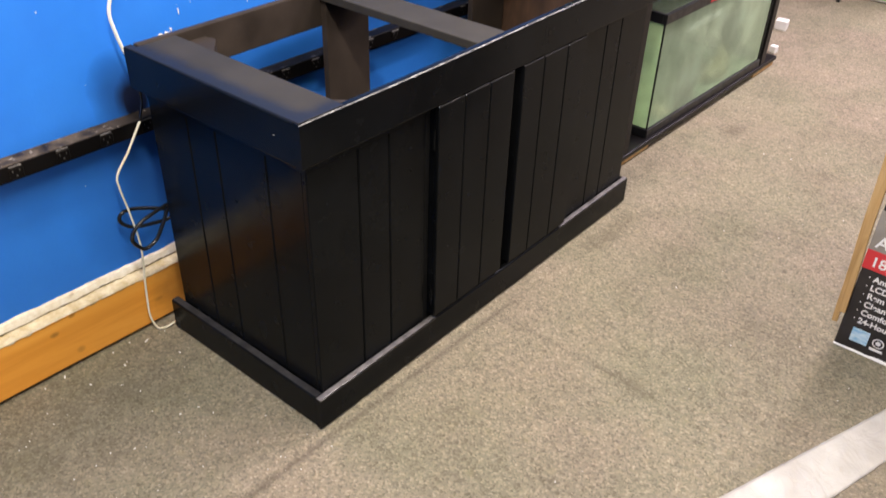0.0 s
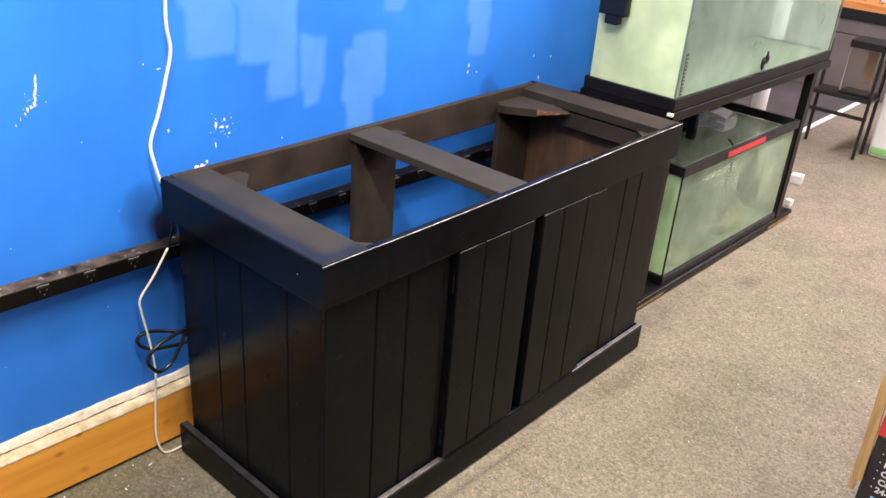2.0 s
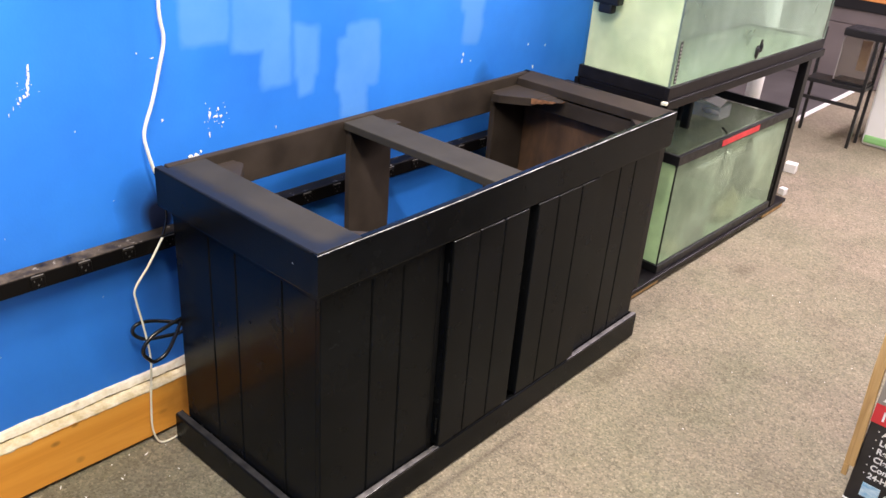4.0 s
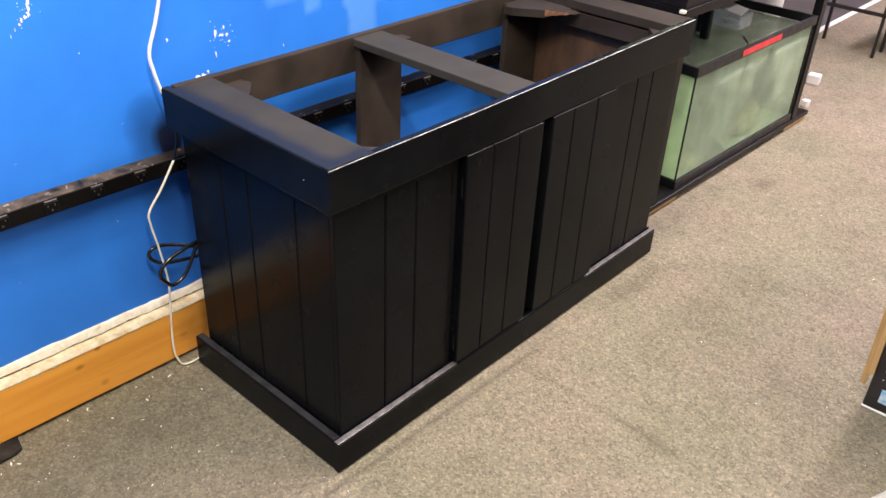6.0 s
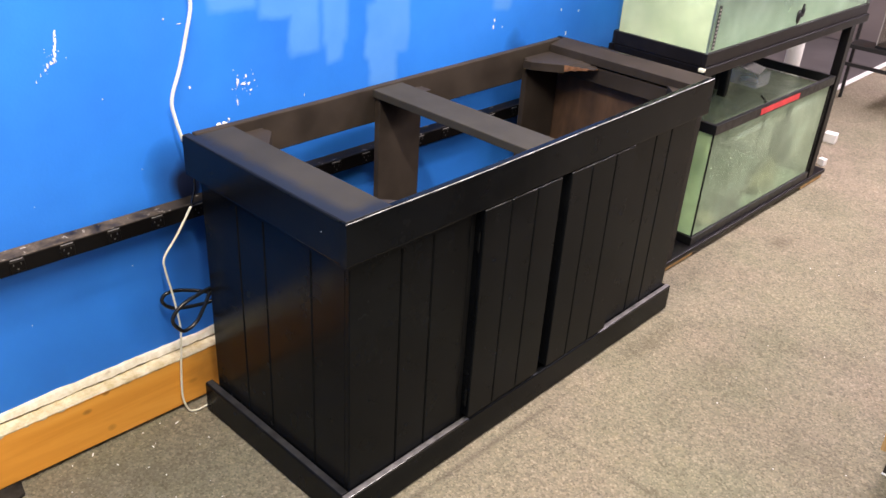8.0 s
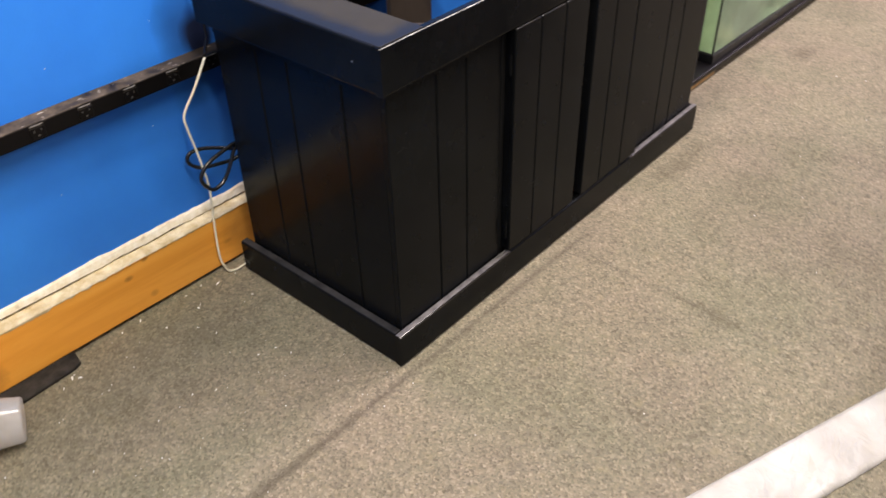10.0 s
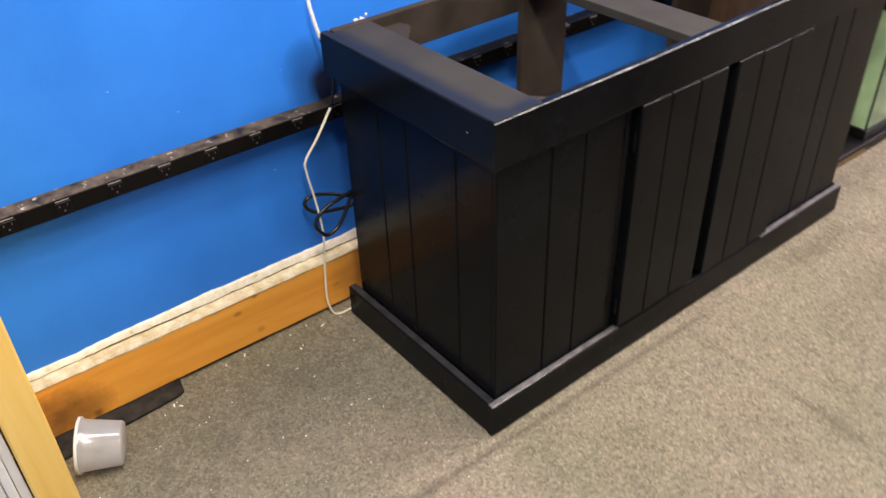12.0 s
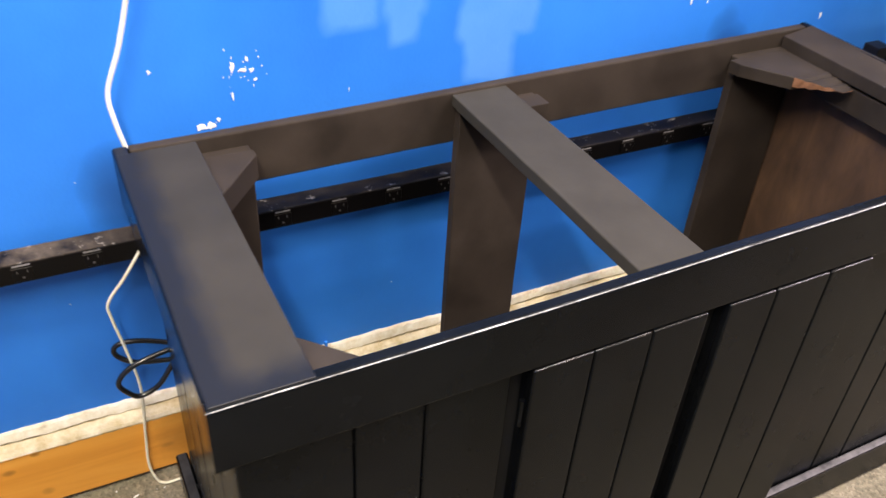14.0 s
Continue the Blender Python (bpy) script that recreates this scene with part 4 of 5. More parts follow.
CABLE = [(-0.572, 0.09, 1.30), (-0.572, 0.066, 1.06), (-0.572, 0.071, 0.982), (-0.574, 0.058, 0.925), (-0.576, 0.036, 0.853), (-0.576, 0.011, 0.790), (-0.570, 0.012, 0.746),
         (-0.563, 0.020, 0.70), (-0.560, 0.036, 0.605), (-0.556, 0.020, 0.548), (-0.558, -0.020, 0.488), (-0.565, -0.052, 0.440), (-0.566, -0.053, 0.405),
         (-0.564, -0.043, 0.335), (-0.564, -0.034, 0.239), (-0.564, -0.044, 0.125), (-0.560, -0.050, 0.050), (-0.553, -0.043, 0.012), (-0.546, -0.033, 0.004), (-0.541, -0.012, 0.005), (-0.545, 0.035, 0.006)]
part("sheath", tube(CABLE[:8], 0.0036, 8, 8, 1.25), IVORY, cable, "", True)
part("sheath", tube(CABLE[7:10], 0.0029, 8, 8, 1.2), RUBBER, cable, "length sprayed black behind the stand", True)
part("sheath", tube(CABLE[9:], 0.0025, 8, 8, 1.2), OLDIVORY, cable, "thinner yellowed lower length", True)
LOOP = [(-0.560, 0.100, 0.300), (-0.570, 0.058, 0.302), (-0.578, 0.021, 0.317), (-0.580, -0.022, 0.334), (-0.581, -0.051, 0.336), (-0.582, -0.062, 0.323), (-0.581, -0.054, 0.305),
        (-0.578, -0.030, 0.289), (-0.575, 0.017, 0.279), (-0.568, 0.056, 0.279), (-0.556, 0.075, 0.310), (-0.542, 0.045, 0.333), (-0.537, 0.000, 0.331), (-0.534, -0.036, 0.324),
        (-0.533, -0.059, 0.309), (-0.533, -0.067, 0.290), (-0.533, -0.056, 0.268), (-0.533, -0.039, 0.253), (-0.534, -0.008, 0.263), (-0.536, 0.017, 0.294), (-0.540, 0.040, 0.325), (-0.545, 0.080, 0.34)]
coil = thing("black_cord", "looped black rubber power cord hanging behind the stand", "power cord", S)
part("loop", tube(LOOP, 0.0046, 10, 8), RUBBER, coil, "", True)

# ---- tank rack ----
RACK = S @ pose(-0.1225, 1.425, 0, 0, 0, -1.0)
rack = thing("aquarium_rack", "two-level black wooden rack holding two aquariums", "rack", RACK)
part("lower_shelf", worn_box((-0.43, 0.0, 0.022), (0.004, 1.346, 0.040), 0.003, 21, 0.001), RACKBLACK, rack)
for x0, x1, y0, y1 in ((-0.05, -0.006, 0.04, 0.26), (-0.05, -0.003, 1.13, 1.335), (-0.42, -0.37, 0.06, 1.31)):
    part("runner", box((x0, y0, 0.0), (x1, y1, 0.022), 0.002), SLATWOOD, rack, "raw wooden runner under the shelf")
for x0, x1, seed in ((-0.030, 0.0, 22), (-0.348, -0.334, 23)):
    part("upper_rail", worn_box((x0, 0.058, 0.674), (x1, 1.334, 0.7035), 0.003, seed, 0.001), RACKBLACK, rack)
part("upper_shelf", box((-0.334, 0.066, 0.6735), (-0.030, 1.334, 0.7025), 0.002), RACKBLACK, rack)
part("end_rail", box((-0.348, 0.066, 0.600), (-0.008, 0.080, 0.6732), 0.002), RACKBLACK, rack)
part("end_cap", box((-0.017, 0.043, 0.695), (0.001, 0.0575, 0.7045), 0.002), OLDIVORY, rack, "white plastic end cap")
for x0, x1, y0, y1 in ((-0.034, -0.001, 1.180, 1.222), (-0.40, -0.362, 1.18, 1.22), (-0.40, -0.362, 0.06, 0.10), (-0.034, -0.001, 0.06, 0.10)):
    part("post", worn_box((x0, y0, 0.040), (x1, y1, 0.674), 0.002, x0 + y0, 0.001), RACKBLACK, rack)


def aquarium(name, label, m, length, width, height, level, water, rim, foot, seam, rim_mat, film, brace=False):
    """A glass tank; x runs back from the front pane, y along it."""
    t = thing(name, label, "aquarium", m)
    g = 0.007
    part("front_pane", box((-g, 0, 0.004), (0, length, height - 0.004), 0.0006, 1), GLASS, t)
    part("back_pane", box((-width, 0, 0.004), (-width + g, length, height - 0.004), 0.0006, 1), GLASS, t)
    part("end_pane", box((-width + g + 0.0003, 0.0003, 0.004), (-g - 0.0003, g, height - 0.004), 0.0006, 1), GLASS, t)
    part("end_pane", box((-width + g + 0.0003, length - g, 0.004), (-g - 0.0003, length - 0.0003, height - 0.004), 0.0006, 1), GLASS, t)
    part("bottom_pane", box((-width + g, g, 0.004), (-g, length - g, 0.013), 0.0006, 1), GLASS, t)
    for o in t.children:
        o.visible_shadow = False
    part("water", box((-width + g + 0.001, g + 0.001, 0.014), (-g - 0.001, length - g - 0.001, level), 0.0), water, t)
    part("water_surface", box((-width + g + 0.0012, g + 0.0012, level + 0.0004), (-g - 0.0012, length - g - 0.0012, level + 0.0018), 0.0), RIPPLE, t, "rippled glossy water surface")
    part("silt", box((-width + g + 0.002, g + 0.002, 0.0145), (-g - 0.002, length - g - 0.002, foot - 0.006), 0.002, 1), SILT, t, "fine green silt on the bottom glass")
    part("algae_film", box((-width + g + 0.002, g + 0.0002, 0.014), (-g - 0.002, g + 0.0009, level), 0.0), film, t, "pale green film added to brighten the end glass")
    for nm, z0, z1 in (("bottom_trim", 0.0, foot), ("top_trim", height - rim, height)):
        bm = bmesh.new()
        o, i = 0.004, 0.0105
        add_box(bm, (-i, -o, z0), (o, length + o, z1), 0.0018, 2)
        add_box(bm, (-width - o, -o, z0), (-width + i, length + o, z1), 0.0018, 2)
        add_box(bm, (-width + i, -o, z0), (-i, i, z1), 0.0018, 2)
        add_box(bm, (-width + i, length - i, z0), (-i, length + o, z1), 0.0018, 2)
        if nm == "top_trim" and brace:
            add_box(bm, (-width + i, length / 2 - 0.013, z1 - 0.009), (-i, length / 2 + 0.013, z1 - 0.002), 0.0015, 1)
        part(nm, bm, rim_mat, t)
    for y in (0.0, length):
        part("corner_seam", box((-0.0055, y - 0.0006, foot), (0.0006, y + 0.0006, height - rim), 0.0), seam, t)
    return t


upper = aquarium("aquarium", "long aquarium of cloudy pale green water on the upper shelf",
                 RACK @ pose(-0.012, 0.071, 0.7042), 1.249, 0.326, 0.52, 0.47, WATER_UP, 0.032, 0.039, SEAMGREY, TRIMBLACK, FILM_UP, True)
lower = aquarium("aquarium", "aquarium of murky green water with a red sticker, lower shelf",
                 RACK @ pose(-0.0135, 0.242, 0.0405, 0, 0, -0.42), 0.922, 0.40, 0.441, 0.402, WATER_LOW, 0.034, 0.031, PLASTICBLACK, PLASTICBLACK, FILM_LOW)
part("sticker", box((0.0042, 0.306, 0.412), (0.0052, 0.610, 0.4345), 0.0003, 1), RED, lower, "blank red price sticker on the rim")

# fittings of the upper tank
thermo = thing("strip_thermometer", "black strip thermometer with pale rungs stuck to the glass", "thermometer", RACK @ pose(-0.0112, 0.086, 0.752))
part("strip", box((0.0, 0.0, 0.0), (0.001, 0.016, 0.130), 0.0003, 1), PLASTICBLACK, thermo)
for k in range(11):
    part("rung", box((0.001, 0.004, 0.006 + k * 0.011), (0.0014, 0.0125, 0.011 + k * 0.011), 0.0), LABELGREY, thermo)
clip = thing("suction_clip", "black plastic suction clip on the front glass", "suction clip", RACK @ pose(-0.0112, 0.665, 0.783))
part("cup", lathe([(0.004, 0.0), (0.017, 0.001), (0.016, 0.004), (0.006, 0.009), (0.004, 0.014)], 20, Matrix.Rotation(radians(90), 4, "Y")), PLASTICBLACK, clip, "", True)
part("wing", lump((0.005, 0.014, 0.024), 2.0, 0.3, 2, (0.008, -0.014, -0.006)), PLASTICBLACK, clip, "", True)
part("wing", lump((0.005, 0.011, 0.019), 5.0, 0.3, 2, (0.008, 0.014, 0.008)), PLASTICBLACK, clip, "", True)
part("stem", tube([(0.008, 0.0, 0.0), (0.009, 0.004, 0.022), (0.008, 0.010, 0.036)], 0.004, 8, 5), PLASTICBLACK, clip, "", True)
filt = thing("end_filter", "black clip-on filter hanging on the tank's end glass", "filter", RACK @ pose(-0.212, 0.022, 0.925))
part("body", box((-0.092, 0.008, 0.028), (0.0, 0.0435, 0.32), 0.006, 2), PLASTICBLACK, filt)
part("inlet", box((-0.070, 0.012, 0.0), (-0.022, 0.0425, 0.030), 0.007, 2), PLASTICBLACK, filt)
part("stone", lump((0.035, 0.05, 0.022), 4.0, 0.3, 2, (0, 0, 0.02)), STONE, None, "", True).matrix_basis = RACK @ pose(-0.247, 0.173, 0.7205)
tagged(bpy.data.objects["stone"], "dark rounded stone lying in the upper tank", "stone")

# fittings of the lower tank
hang = thing("hang_on_filter", "black hang-on filter with a clear box on the tank rim", "filter", RACK @ pose(-0.308, 0.705, 0.482))
part("body", box((-0.06, 0.0, -0.13), (0.0, 0.16, 0.075), 0.006, 2), PLASTICBLACK, hang)
part("intake_tube", tube([(-0.01, 0.02, 0.06), (0.03, 0.02, 0.03), (0.035, 0.02, -0.10), (0.035, 0.02, -0.20)], 0.011, 10, 6), PLASTICBLACK, hang, "", True)
pump = thing("pump", "black submersible pump clipped at the tank rim", "pump", RACK @ pose(-0.218, 0.665, 0.412))
part("body", worn_box((-0.016, -0.014, 0.0), (0.016, 0.014, 0.135), 0.006, 61, 0.001, 6), PLASTICBLACK, pump)
part("nozzle", tube([(0.0, 0.0, 0.12), (0.0, 0.02, 0.150), (0.0, 0.055, 0.155)], 0.008, 10, 5), PLASTICBLACK, pump, "", True)
clear = thing("clear_box", "clear plastic breeder box with a frosted lid on the tank rim", "plastic box", RACK @ pose(-0.173, 0.72, 0.483))
for lo, hi in (((-0.055, 0.0, 0.0), (0.055, 0.002, 0.05)), ((-0.055, 0.098, 0.0), (0.055, 0.10, 0.05)), ((-0.055, 0.002, 0.0), (-0.053, 0.098, 0.05)), ((0.053, 0.002, 0.0), (0.055, 0.098, 0.05))):
    part("wall_panel", box(lo, hi, 0.0005, 1), CLEAR, clear)
part("floor_panel", box((-0.053, 0.002, 0.0), (0.053, 0.098, 0.002), 0.0005, 1), CLEAR, clear)
lid_ = part("lid", worn_box((-0.058, -0.004, 0.0), (0.050, 0.085, 0.004), 0.0012, 71, 0.0015, 6), WHITEPLASTIC, clear, "frosted white lid, askew")
lid_.matrix_basis = pose(0.0, 0.006, 0.0585, 4, 12, 12)
# white lump added to stand in for the wet highlights
part("netting", lump((0.040, 0.012, 0.010), 7.0, 0.5, 2, (0.0, 0.05, 0.014)), FROST, clear, "white lump standing in for wet highlights", True)
hose = thing("air_hose", "thin dark air hose hanging in the lower tank", "hose", RACK @ pose(-0.008, 0.045, 0.01))
part("hose", tube([(-0.06, 0.615, 0.475), (-0.045, 0.640, 0.44), (-0.040, 0.645, 0.36), (-0.045, 0.625, 0.26)], 0.0035, 8, 6), RUBBER, hose, "", True)
sp = thing("sponge_filter", "dark sponge filter standing in the lower tank", "filter", RACK @ pose(-0.070, 0.965, 0.0545))
part("sponge", box((-0.035, -0.036, 0.11), (0.035, 0.036, 0.26), 0.02, 3), SPONGE, sp)
part("lift_tube", tube([(0, 0, 0.0), (0, 0, 0.2), (0, 0, 0.32)], 0.012, 10, 4), PLASTICBLACK, sp, "", True)
orn = bmesh.new()
for lo, hi in (((-0.02, -0.09, 0.0), (0.02, 0.08, 0.028)), ((-0.02, -0.06, 0.028), (0.02, -0.03, 0.095)), ((-0.02, 0.045, 0.028), (0.02, 0.075, 0.095)), ((-0.02, -0.06, 0.08), (0.02, 0.10, 0.11))):
    add_box(orn, lo, hi, 0.008, 2)
o_ = part("hollow_ornament", orn, SPONGE)
o_.matrix_basis = RACK @ pose(-0.044, 0.525, 0.0545)
tagged(o_, "dark hollow block ornament on the tank bottom", "ornament")
for i, (x, y, z, a, b, c) in enumerate(((-0.062, 0.765, 0.10, 0.040, 0.05, 0.050), (-0.058, 0.825, 0.11, 0.042, 0.045, 0.075), (-0.052, 0.345, 0.085, 0.04, 0.045, 0.030))):
    r_ = part("rock", lump((a, b, c), 3.0 + i * 4, 0.28, 2), STONE, None, "", True)
    r_.matrix_basis = RACK @ pose(x - 0.008, y + 0.045, 0.0545 + c * 0.85)
    tagged(r_, "pale algae-covered rock in the lower tank", "rock", "rocks in the lower tank")

# white pipe behind the rack, and scraps beside its foot
pipe = thing("white_pipe", "white plastic drain pipe standing behind the rack", "pipe", S @ pose(-0.476, 3.105, 0))
part("pipe", lathe([(0.036, 0.0), (0.036, 0.9)], 24), WHITEPLASTIC, pipe, "", True)
part("collar", lathe([(0.042, 0.18), (0.042, 0.24), (0.036, 0.242)], 24), WHITEPLASTIC, pipe, "", True)
for x, y, rz, w, d, h in ((-0.252, 3.235, 8, 0.055, 0.05, 0.045), (-0.158, 2.905, -10, 0.030, 0.03, 0.032)):
    c_ = part("white_carton", box((-w / 2, -d / 2, 0.0), (w / 2, d / 2, h), 0.004, 2), WHITEPLASTIC)
    c_.matrix_basis = S @ pose(x, y, 0.0, 0, 0, rz)
    tagged(c_, "small white carton on the carpet by the rack", "carton", "cartons by the rack")

# ---- far corner: metal stand with a tank, bin, counter ----
fst = thing("metal_stand", "black steel tube stand with a shelf and a dark top", "metal stand", S @ pose(0.004, 3.855, 0))
for x, y in ((-0.192, 0.0), (-0.50, 0.14), (-0.192, 0.14)):
    part("leg", box((x - 0.008, y - 0.008, 0.0), (x + 0.008, y + 0.008, 0.575), 0.002), STEEL, fst)
part("crossbar", box((-0.49, -0.008, 0.212), (-0.182, 0.008, 0.230), 0.002), STEEL, fst)
part("shelf_bar", box((-0.49, -0.008, 0.305), (-0.184, 0.008, 0.326), 0.002), STEEL, fst)
part("shelf", box((-0.49, 0.008, 0.310), (-0.184, 0.15, 0.326), 0.002), STEEL, fst)
part("top", box((-0.36, -0.02, 0.575), (0.12, 0.155, 0.615), 0.006), PLASTICBLACK, fst, "dark padded top")
ft = thing("small_aquarium", "small cloudy aquarium on the metal stand's shelf", "aquarium", S @ pose(-0.356, 3.875, 0.3265))
part("tank_glass", box((0.0, 0.0, 0.0), (0.165, 0.12, 0.235), 0.002), WATER_FAR, ft)
part("bottom_trim", box((-0.004, -0.004, 0.0), (0.169, 0.124, 0.014), 0.002), PLASTICBLACK, ft)
part("back_card", box((0.060, 0.126, 0.055), (0.110, 0.128, 0.215), 0.0005, 1), TANCARD, ft, "tan card behind the glass")
part("corner_edge", box((-0.003, -0.003, 0.014), (0.002, 0.002, 0.235), 0.0005, 1), LABELGREY, ft, "bright glass edge")
bin_ = thing("storage_bin", "frosted white plastic bin with green contents on the carpet", "bin", S @ pose(-0.168, 3.992, 0))
bm_ = add_box(bmesh.new(), (0, 0, 0.0), (0.50, 0.38, 0.48), 0.025, 3)
for v in bm_.verts:
    k = 1 - 0.03 * (1 - v.co.z / 0.48)
    v.co.x, v.co.y = 0.25 + (v.co.x - 0.25) * k, 0.19 + (v.co.y - 0.19) * k
part("shell", bm_, FROST, bin_)
part("contents", box((0.016, 0.001, 0.015), (0.480, 0.34, 0.062), 0.012, 2), GREEN, bin_, "green contents at the bottom")
part("lid", box((-0.008, -0.008, 0.48), (0.508, 0.388, 0.51), 0.008, 2), WHITEPLASTIC, bin_)
COUNTER = S @ pose(-2.1, 5.28, 0)
ctr = thing("low_display", "low taupe display counter with an orange wooden edge board", "display counter", COUNTER)
part("front_panel", box((0.0, 0.0, 0.005), (2.5, 0.55, 0.392), 0.004), GREYWALL, ctr)
part("front_panel", box((0.0, 0.0, 0.396), (2.5, 0.55, 0.492), 0.004), GREYWALL, ctr)
part("dark_band", box((0.0, -0.014, 0.492), (2.52, 0.56, 0.560), 0.004), PLASTICBLACK, ctr)
part("wood_edge", box((0.0, -0.018, 0.560), (2.525, 0.56, 0.611), 0.004), ORANGEWOOD, ctr, "orange wooden edge board")
gm = bmesh.new()
rnd = random.Random(5)
for k in range(260):
    bmesh.ops.create_icosphere(gm, subdivisions=1, radius=rnd.uniform(0.012, 0.024), matrix=Matrix.Translation((rnd.uniform(0.9, 2.2), rnd.uniform(0.02, 0.40), 0.622 + rnd.uniform(0, 0.012))))
tagged(part("gravel", gm, GRAVEL, None), "pale mixed gravel heaped on the display counter", "gravel", "", "stuff").matrix_basis = COUNTER

# ---- appliance carton with a slat beside it ----
BOXP = S @ pose(0.745, 1.050, 0, 0, 0, -0.8) @ Matrix.Scale(1.02, 4)
carton = thing("appliance_carton", "large black printed appliance carton standing on the carpet", "carton", BOXP)
part("carton_body", worn_box((0.0, 0.0, 0.0), (0.62, 0.50, 0.56), 0.004, 31, 0.002, 8), BOXBLACK, carton)
part("silver_band", box((-0.0008, -0.0026, 0.283), (0.6208, -0.0012, 0.385), 0.0), SILVERPRINT, carton, "silver-grey printed band")
part("red_band", box((-0.0008, -0.0027, 0.232), (0.6208, -0.0012, 0.283), 0.0), REDPRINT, carton, "red printed band")
part("worn_foot", ragged_strip(0.0, 0.6, 0.006, lambda y: ((0.0, 0.0005), (0.003, 0.0006), (0.0034, 0.003), (0.0, 0.0045 + abs(fine(y, 4.0, (0.006, 5), (0.004, 33)))))), WHITEPRINT, carton, "scuffed pale lower edge").matrix_basis = pose(0.0, 0.0, 0, 0, 0, -90)


def words(text, x, z, size, mat, parent, bold=0.0):
    c = bpy.data.curves.new("print", "FONT")
    c.body, c.size, c.extrude, c.offset = text, size, 0.0003, bold
    tmp = bpy.data.objects.new("print", c)
    scene.collection.objects.link(tmp)
    bpy.context.view_layer.update()
    d = bpy.data.meshes.new_from_object(tmp.evaluated_get(bpy.context.evaluated_depsgraph_get()))
    bpy.data.objects.remove(tmp)
    d.materials.append(mat)
    ob = new("print", d)
    ob.parent = parent
    ob.matrix_basis = pose(x - 0.012, -0.0031, z, 90, 0, 0)
    return ob


for text, x, z, size in (("W", 0.027, 0.338, 0.034), ("A", 0.023, 0.293, 0.042), ("18,", 0.026, 0.243, 0.036), ("Anti", 0.045, 0.205, 0.0215), ("LCD", 0.045, 0.181, 0.0215),
                         ("Rem", 0.045, 0.157, 0.0215), ("Clean", 0.045, 0.133, 0.0215), ("Comfo", 0.045, 0.109, 0.0215), ("24-Hou", 0.045, 0.085, 0.0215)):
    words(text, x, z, size, WHITEPRINT, carton, 0.0006)
for k in range(6):
    part("bullet", lathe([(0.0016, 0.0), (0.0016, 0.0006)], 8, Matrix.Translation((0.024, -0.0013, 0.213 - k * 0.024)) @ Matrix.Rotation(radians(90), 4, "X")), WHITEPRINT, carton)
part("energy_mark", box((0.030, -0.0030, 0.030), (0.070, -0.0012, 0.068), 0.0), BLUEPRINT, carton, "light blue printed square")
ring = bmesh.new()
for a in range(20):
    p, q = 2 * math.pi * a / 20, 2 * math.pi * (a + 1) / 20
    vs = [ring.verts.new((0.093 + r * math.cos(w), -0.0030, 0.050 + r * math.sin(w))) for r, w in ((0.0135, p), (0.0135, q), (0.0105, q), (0.0105, p))]
    ring.faces.new(vs)
part("round_mark", ring, WHITEPRINT, carton, "round white printed mark")
part("round_mark", lathe([(0.006, 0.0), (0.006, 0.0006)], 12, Matrix.Translation((0.093, -0.0024, 0.050)) @ Matrix.Rotation(radians(90), 4, "X")), WHITEPRINT, carton)
part("print_bar", box((0.078, -0.0030, 0.026), (0.108, -0.0012, 0.032), 0.0), WHITEPRINT, carton)
torn = part("torn_edge", worn_box((-0.0105, -0.006, 0.098), (0.0125, 0.005, 0.560), 0.0008, 41, 0.0026, 40), SLATWOOD, carton, "torn bare yellow-brown cardboard edge")
torn.matrix_basis = pose(-0.008, -0.003, 0.0, 0, -1.7, 0)
tip = part("torn_edge", worn_box((-0.0105, -0.006, 0.066), (0.002, 0.003, 0.0975), 0.0008, 43, 0.001, 6), SLATWOOD, carton, "torn bare yellow-brown cardboard edge")
tip.matrix_basis = pose(-0.008, -0.003, 0.0, 0, -1.7, 0)

# ---- white sheeting strip on the carpet ----
A, U, V = Vector((0.604, 0.052)), Vector((0.347, 0.938)).normalized(), Vector((0.938, -0.347)).normalized()


def sheet_strip(v0, v1, z0, seed, rows=14, steps=150):
    """A crumpled length of sheeting between two offsets across the strip, narrowing to its far end."""
    bm = bmesh.new()
    grid = []
    for i in range(steps + 1):
        u = 0.99 * i / steps
        row = []
        for j in range(rows + 1):
            v = v0 + (v1 - max(0.0, u - 0.4) * 0.058 - v0) * j / rows
            ragged = 0.0012 * noise.noise(Vector((u * 40, seed, j))) if j in (0, rows) else 0.0
            p = A + U * u + V * (v + ragged)
            fold = 0.0100 * abs(noise.noise(Vector((u * 13 + v * 16, v * 12, seed)))) + 0.0052 * abs(noise.noise(Vector((u * 30 + v * 34, v * 30, seed + 4))))
            row.append(bm.verts.new((p.x, p.y, z0 + (0.0 if j in (0, rows) else fold))))
        grid.append(row)
    for a, b in zip(grid, grid[1:]):
        for j in range(rows):
            bm.faces.new((a[j], a[j + 1], b[j + 1], b[j]))
    bmesh.ops.recalc_face_normals(bm, faces=bm.faces)
    res = bmesh.ops.extrude_face_region(bm, geom=list(bm.faces))
    bmesh.ops.translate(bm, verts=[g for g in res["geom"] if isinstance(g, bmesh.types.BMVert)], vec=(0, 0, -0.0018))
    bmesh.ops.recalc_face_normals(bm, faces=bm.faces)
    return bm


ps = part("white_sheeting", sheet_strip(0.005, 0.127, 0.0030, 2.0), PAPER, None, "", True)
ps.matrix_basis = S
tagged(ps, "crumpled strip of white plastic sheeting on the carpet", "plastic sheet")

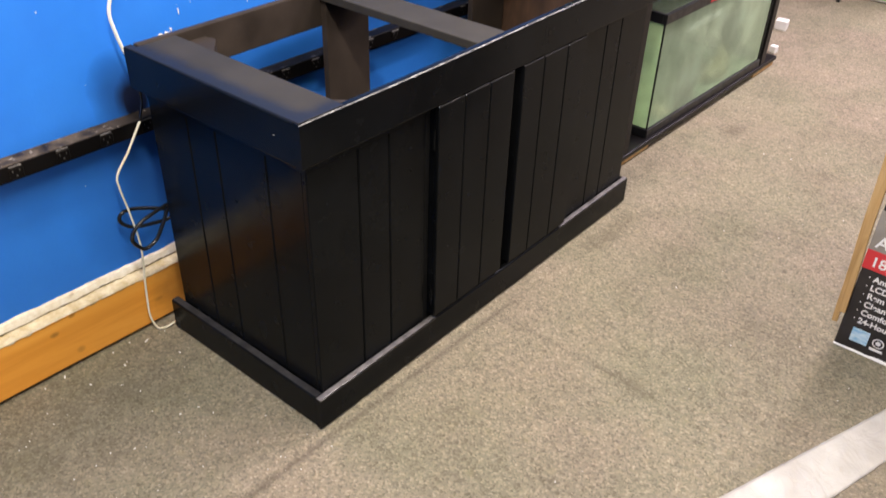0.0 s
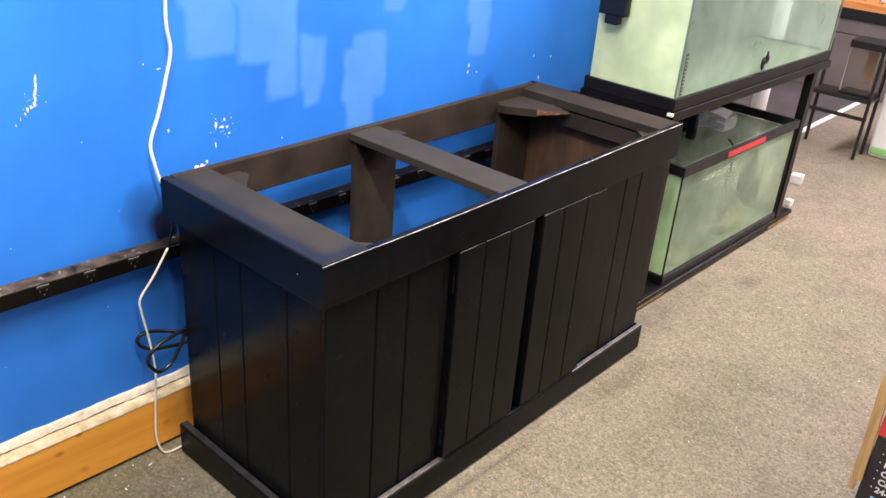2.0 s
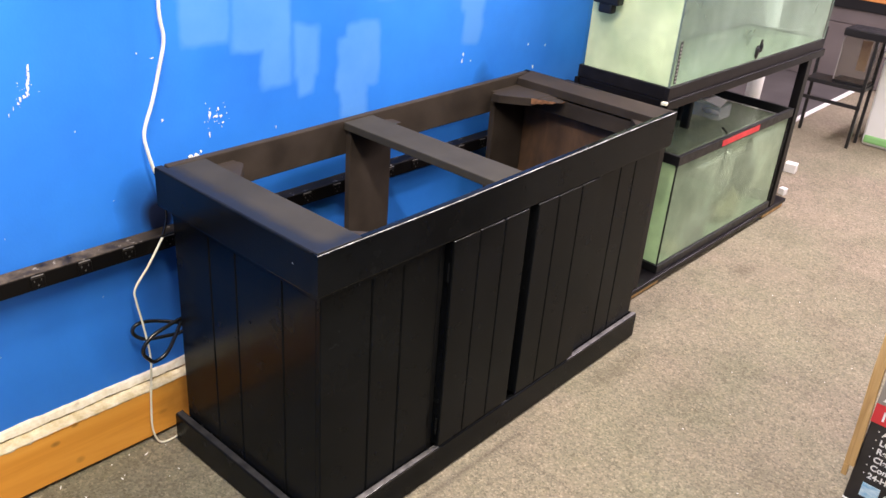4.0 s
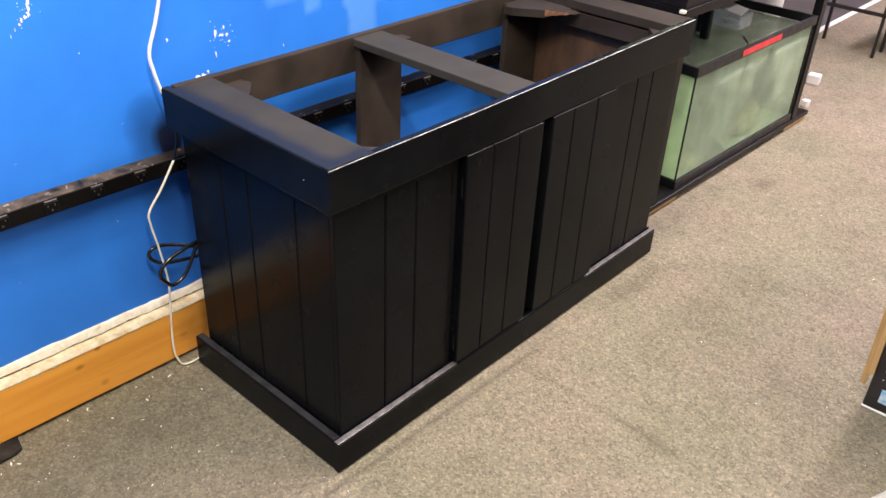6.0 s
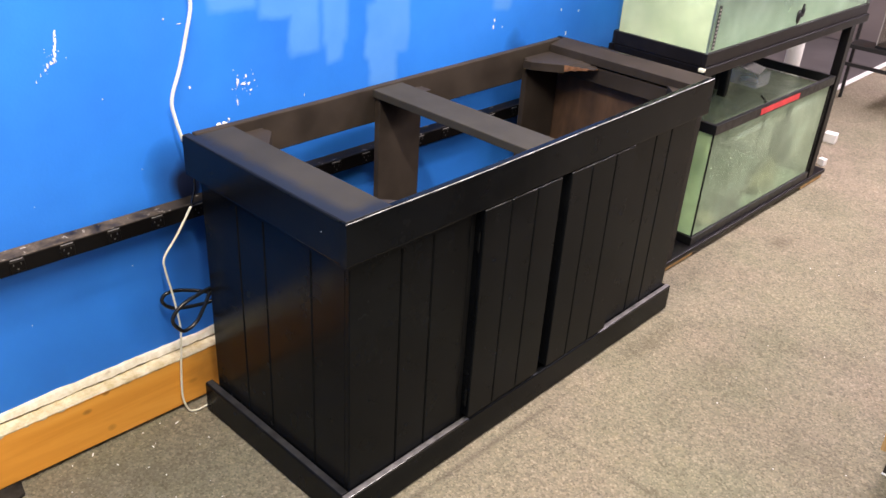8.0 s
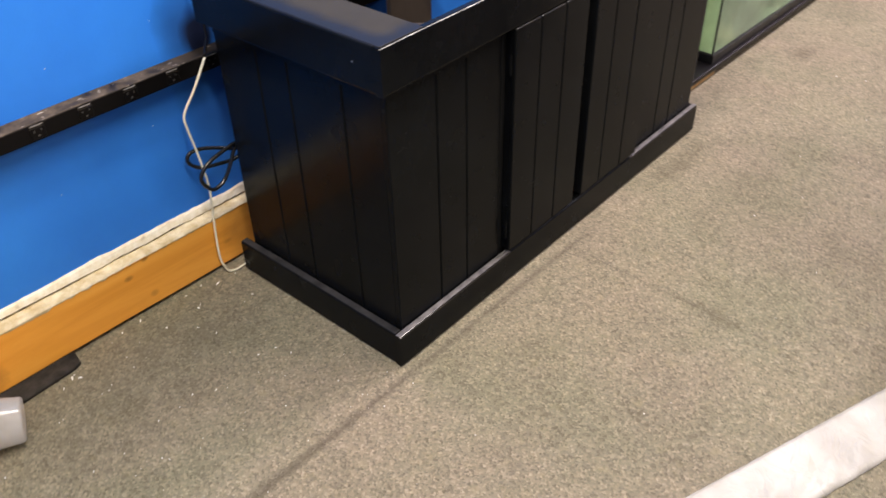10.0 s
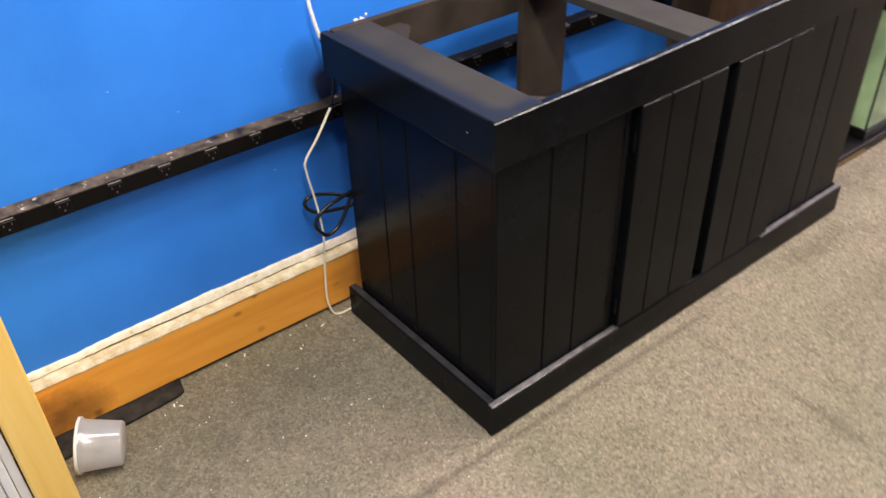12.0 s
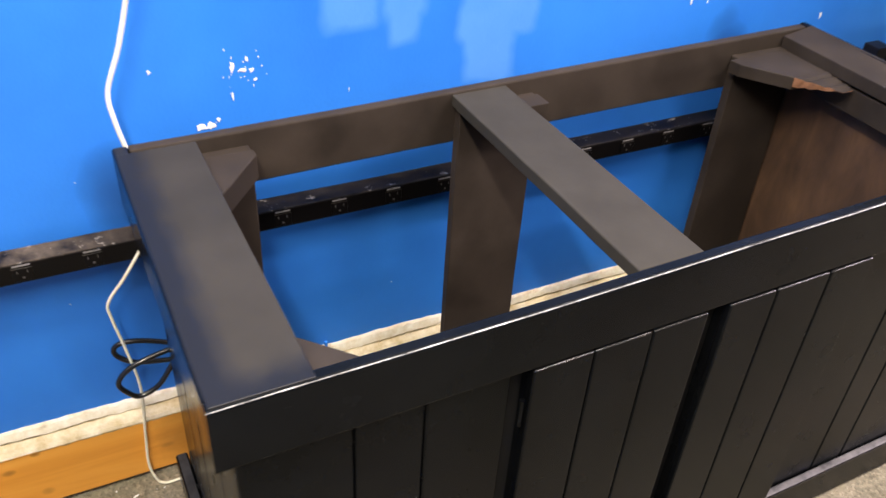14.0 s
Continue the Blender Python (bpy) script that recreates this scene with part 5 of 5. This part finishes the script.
# ---- by the near end of the wall ----
jamb = thing("door_casing", "pale planed pine casing with a white fluted jamb", "door casing", S @ pose(0, 0, 0))
part("casing_board", worn_box((-0.418, -0.799, 0.0), (-0.392, -0.7285, 2.1), 0.004, 51, 0.001, 30), PALEPINE, jamb)
part("return_board", box((-0.600, -0.780, 0.0), (-0.419, -0.742, 2.1), 0.002), PALEPINE, jamb)
flutes = bmesh.new()
for k in range(4):
    add_box(flutes, (-0.424, -0.819 - k * 0.018, 0.0), (-0.400 + 0.004 * (k % 2), -0.802 - k * 0.018, 2.1), 0.004, 2)
add_box(flutes, (-0.430, -1.25, 0.0), (-0.410, -0.875, 2.1), 0.003, 1)
part("jamb_moulding", flutes, WHITEPLASTIC, jamb, "white fluted moulding")
mat_ = part("rubber_strip", prism([(-0.600, -0.739), (-0.522, -0.739), (-0.533, -0.60), (-0.539, -0.462), (-0.546, -0.444), (-0.588, -0.436)], 0.0, 0.0095, 0.002), GREYRUBBER)
mat_.matrix_basis = S
tagged(mat_, "dark grey rubber strip lying against the baseboard", "rubber strip")

# clear deli cup on its side
axis = Vector((0.450, 0.875, -0.152)).normalized()
turn = axis.to_track_quat("Z", "Y").to_matrix().to_4x4()
cup = thing("plastic_cup", "empty translucent deli cup lying on its side on the carpet", "cup", S @ Matrix.Translation((-0.486, -0.689, 0.0580)) @ turn @ Matrix.Scale(0.95, 4))
wall_ = [(0.0595, 0.0), (0.0595, 0.003), (0.0575, 0.005), (0.0550, 0.018), (0.0545, 0.020), (0.0475, 0.086), (0.045, 0.090), (0.0, 0.090)]
inner = [(0.0, 0.0888), (0.0440, 0.0886), (0.0464, 0.086), (0.0534, 0.020), (0.0560, 0.004), (0.0560, 0.0)]
part("cup_wall", lathe([(max(r, 0.0004), z) for r, z in wall_ + inner], 40), SHEER, cup, "", True)
bm_ = bmesh.new()
for k in range(36):
    a0, a1 = 2 * math.pi * k / 36, 2 * math.pi * (k + 1) / 36
    quad = []
    for w, r in ((a0, 0.0562), (a1, 0.0562), (a1, 0.0612), (a0, 0.0612)):
        quad.append(bm_.verts.new((r * math.cos(w), r * math.sin(w), -0.0005)))
    f_ = bm_.faces.new(quad)
bmesh.ops.remove_doubles(bm_, verts=bm_.verts, dist=1e-5)
res = bmesh.ops.extrude_face_region(bm_, geom=list(bm_.faces))
bmesh.ops.translate(bm_, verts=[g for g in res["geom"] if isinstance(g, bmesh.types.BMVert)], vec=(0, 0, 0.006))
bmesh.ops.recalc_face_normals(bm_, faces=bm_.faces)
part("rim", bm_, WHITEPLASTIC, cup, "frosted white rim", True)
# whitish film added inside the cup, on the side it lies on
lees = bmesh.new()
down = turn.to_3x3().inverted() @ Vector((0.25, -0.25, -0.94))
facing = math.atan2(down.y, down.x)
ranks = []
for z in (0.012, 0.030, 0.048, 0.066, 0.084):
    span = 1.05 + 0.35 * noise.noise(Vector((z * 60, 3.0, 1.0)))
    ranks.append([lees.verts.new(((0.0552 - 0.0105 * z / 0.1) * math.cos(facing + span * (k / 10 - 1)) * 0.985, (0.0552 - 0.0105 * z / 0.1) * math.sin(facing + span * (k / 10 - 1)) * 0.985, z)) for k in range(21)])
for a, b in zip(ranks, ranks[1:]):
    for k in range(20):
        lees.faces.new((a[k], a[k + 1], b[k + 1], b[k]))
part("residue", lees, MILKY, cup, "whitish film on the cup's lower side", True)

# plaster crumbs and lint on the carpet
cr = bmesh.new()
rnd = random.Random(11)
spots = [(-0.566, -0.283, 3.2), (-0.499, -0.169, 2.2), (-0.537, -0.085, 2.6), (-0.522, -0.480, 3.6), (-0.511, -0.468, 2.6), (-0.528, -0.472, 2.0), (-0.500, -0.257, 1.8), (-0.488, -0.369, 1.8),
         (-0.558, -0.163, 2.0), (-0.562, -0.116, 2.0), (-0.564, -0.332, 1.8), (-0.398, -0.194, 2.0), (-0.270, -0.178, 1.7)]
for k in range(85):
    spots.append((rnd.uniform(-0.562, 0.05), rnd.uniform(-0.75, -0.02), rnd.uniform(0.5, 1.5)))
for k in range(46):
    spots.append((rnd.uniform(0.03, 0.85), rnd.uniform(-0.6, 2.2), rnd.uniform(0.5, 1.5)))
for x, y, r in spots:
    m_ = Matrix.Translation((x, y, r * 0.0006)) @ Euler((rnd.uniform(-0.4, 0.4), rnd.uniform(-0.4, 0.4), rnd.uniform(0, 6))).to_matrix().to_4x4() @ Matrix.Diagonal((rnd.uniform(0.8, 2.8), rnd.uniform(0.5, 0.9), rnd.uniform(0.4, 0.8), 1))
    bmesh.ops.create_icosphere(cr, subdivisions=1, radius=r / 1000, matrix=m_)
c_ = part("plaster_crumbs", cr, CHIPWHITE)
c_.matrix_basis = S
tagged(c_, "white plaster crumbs and lint scattered on the carpet", "crumbs", "", "stuff")
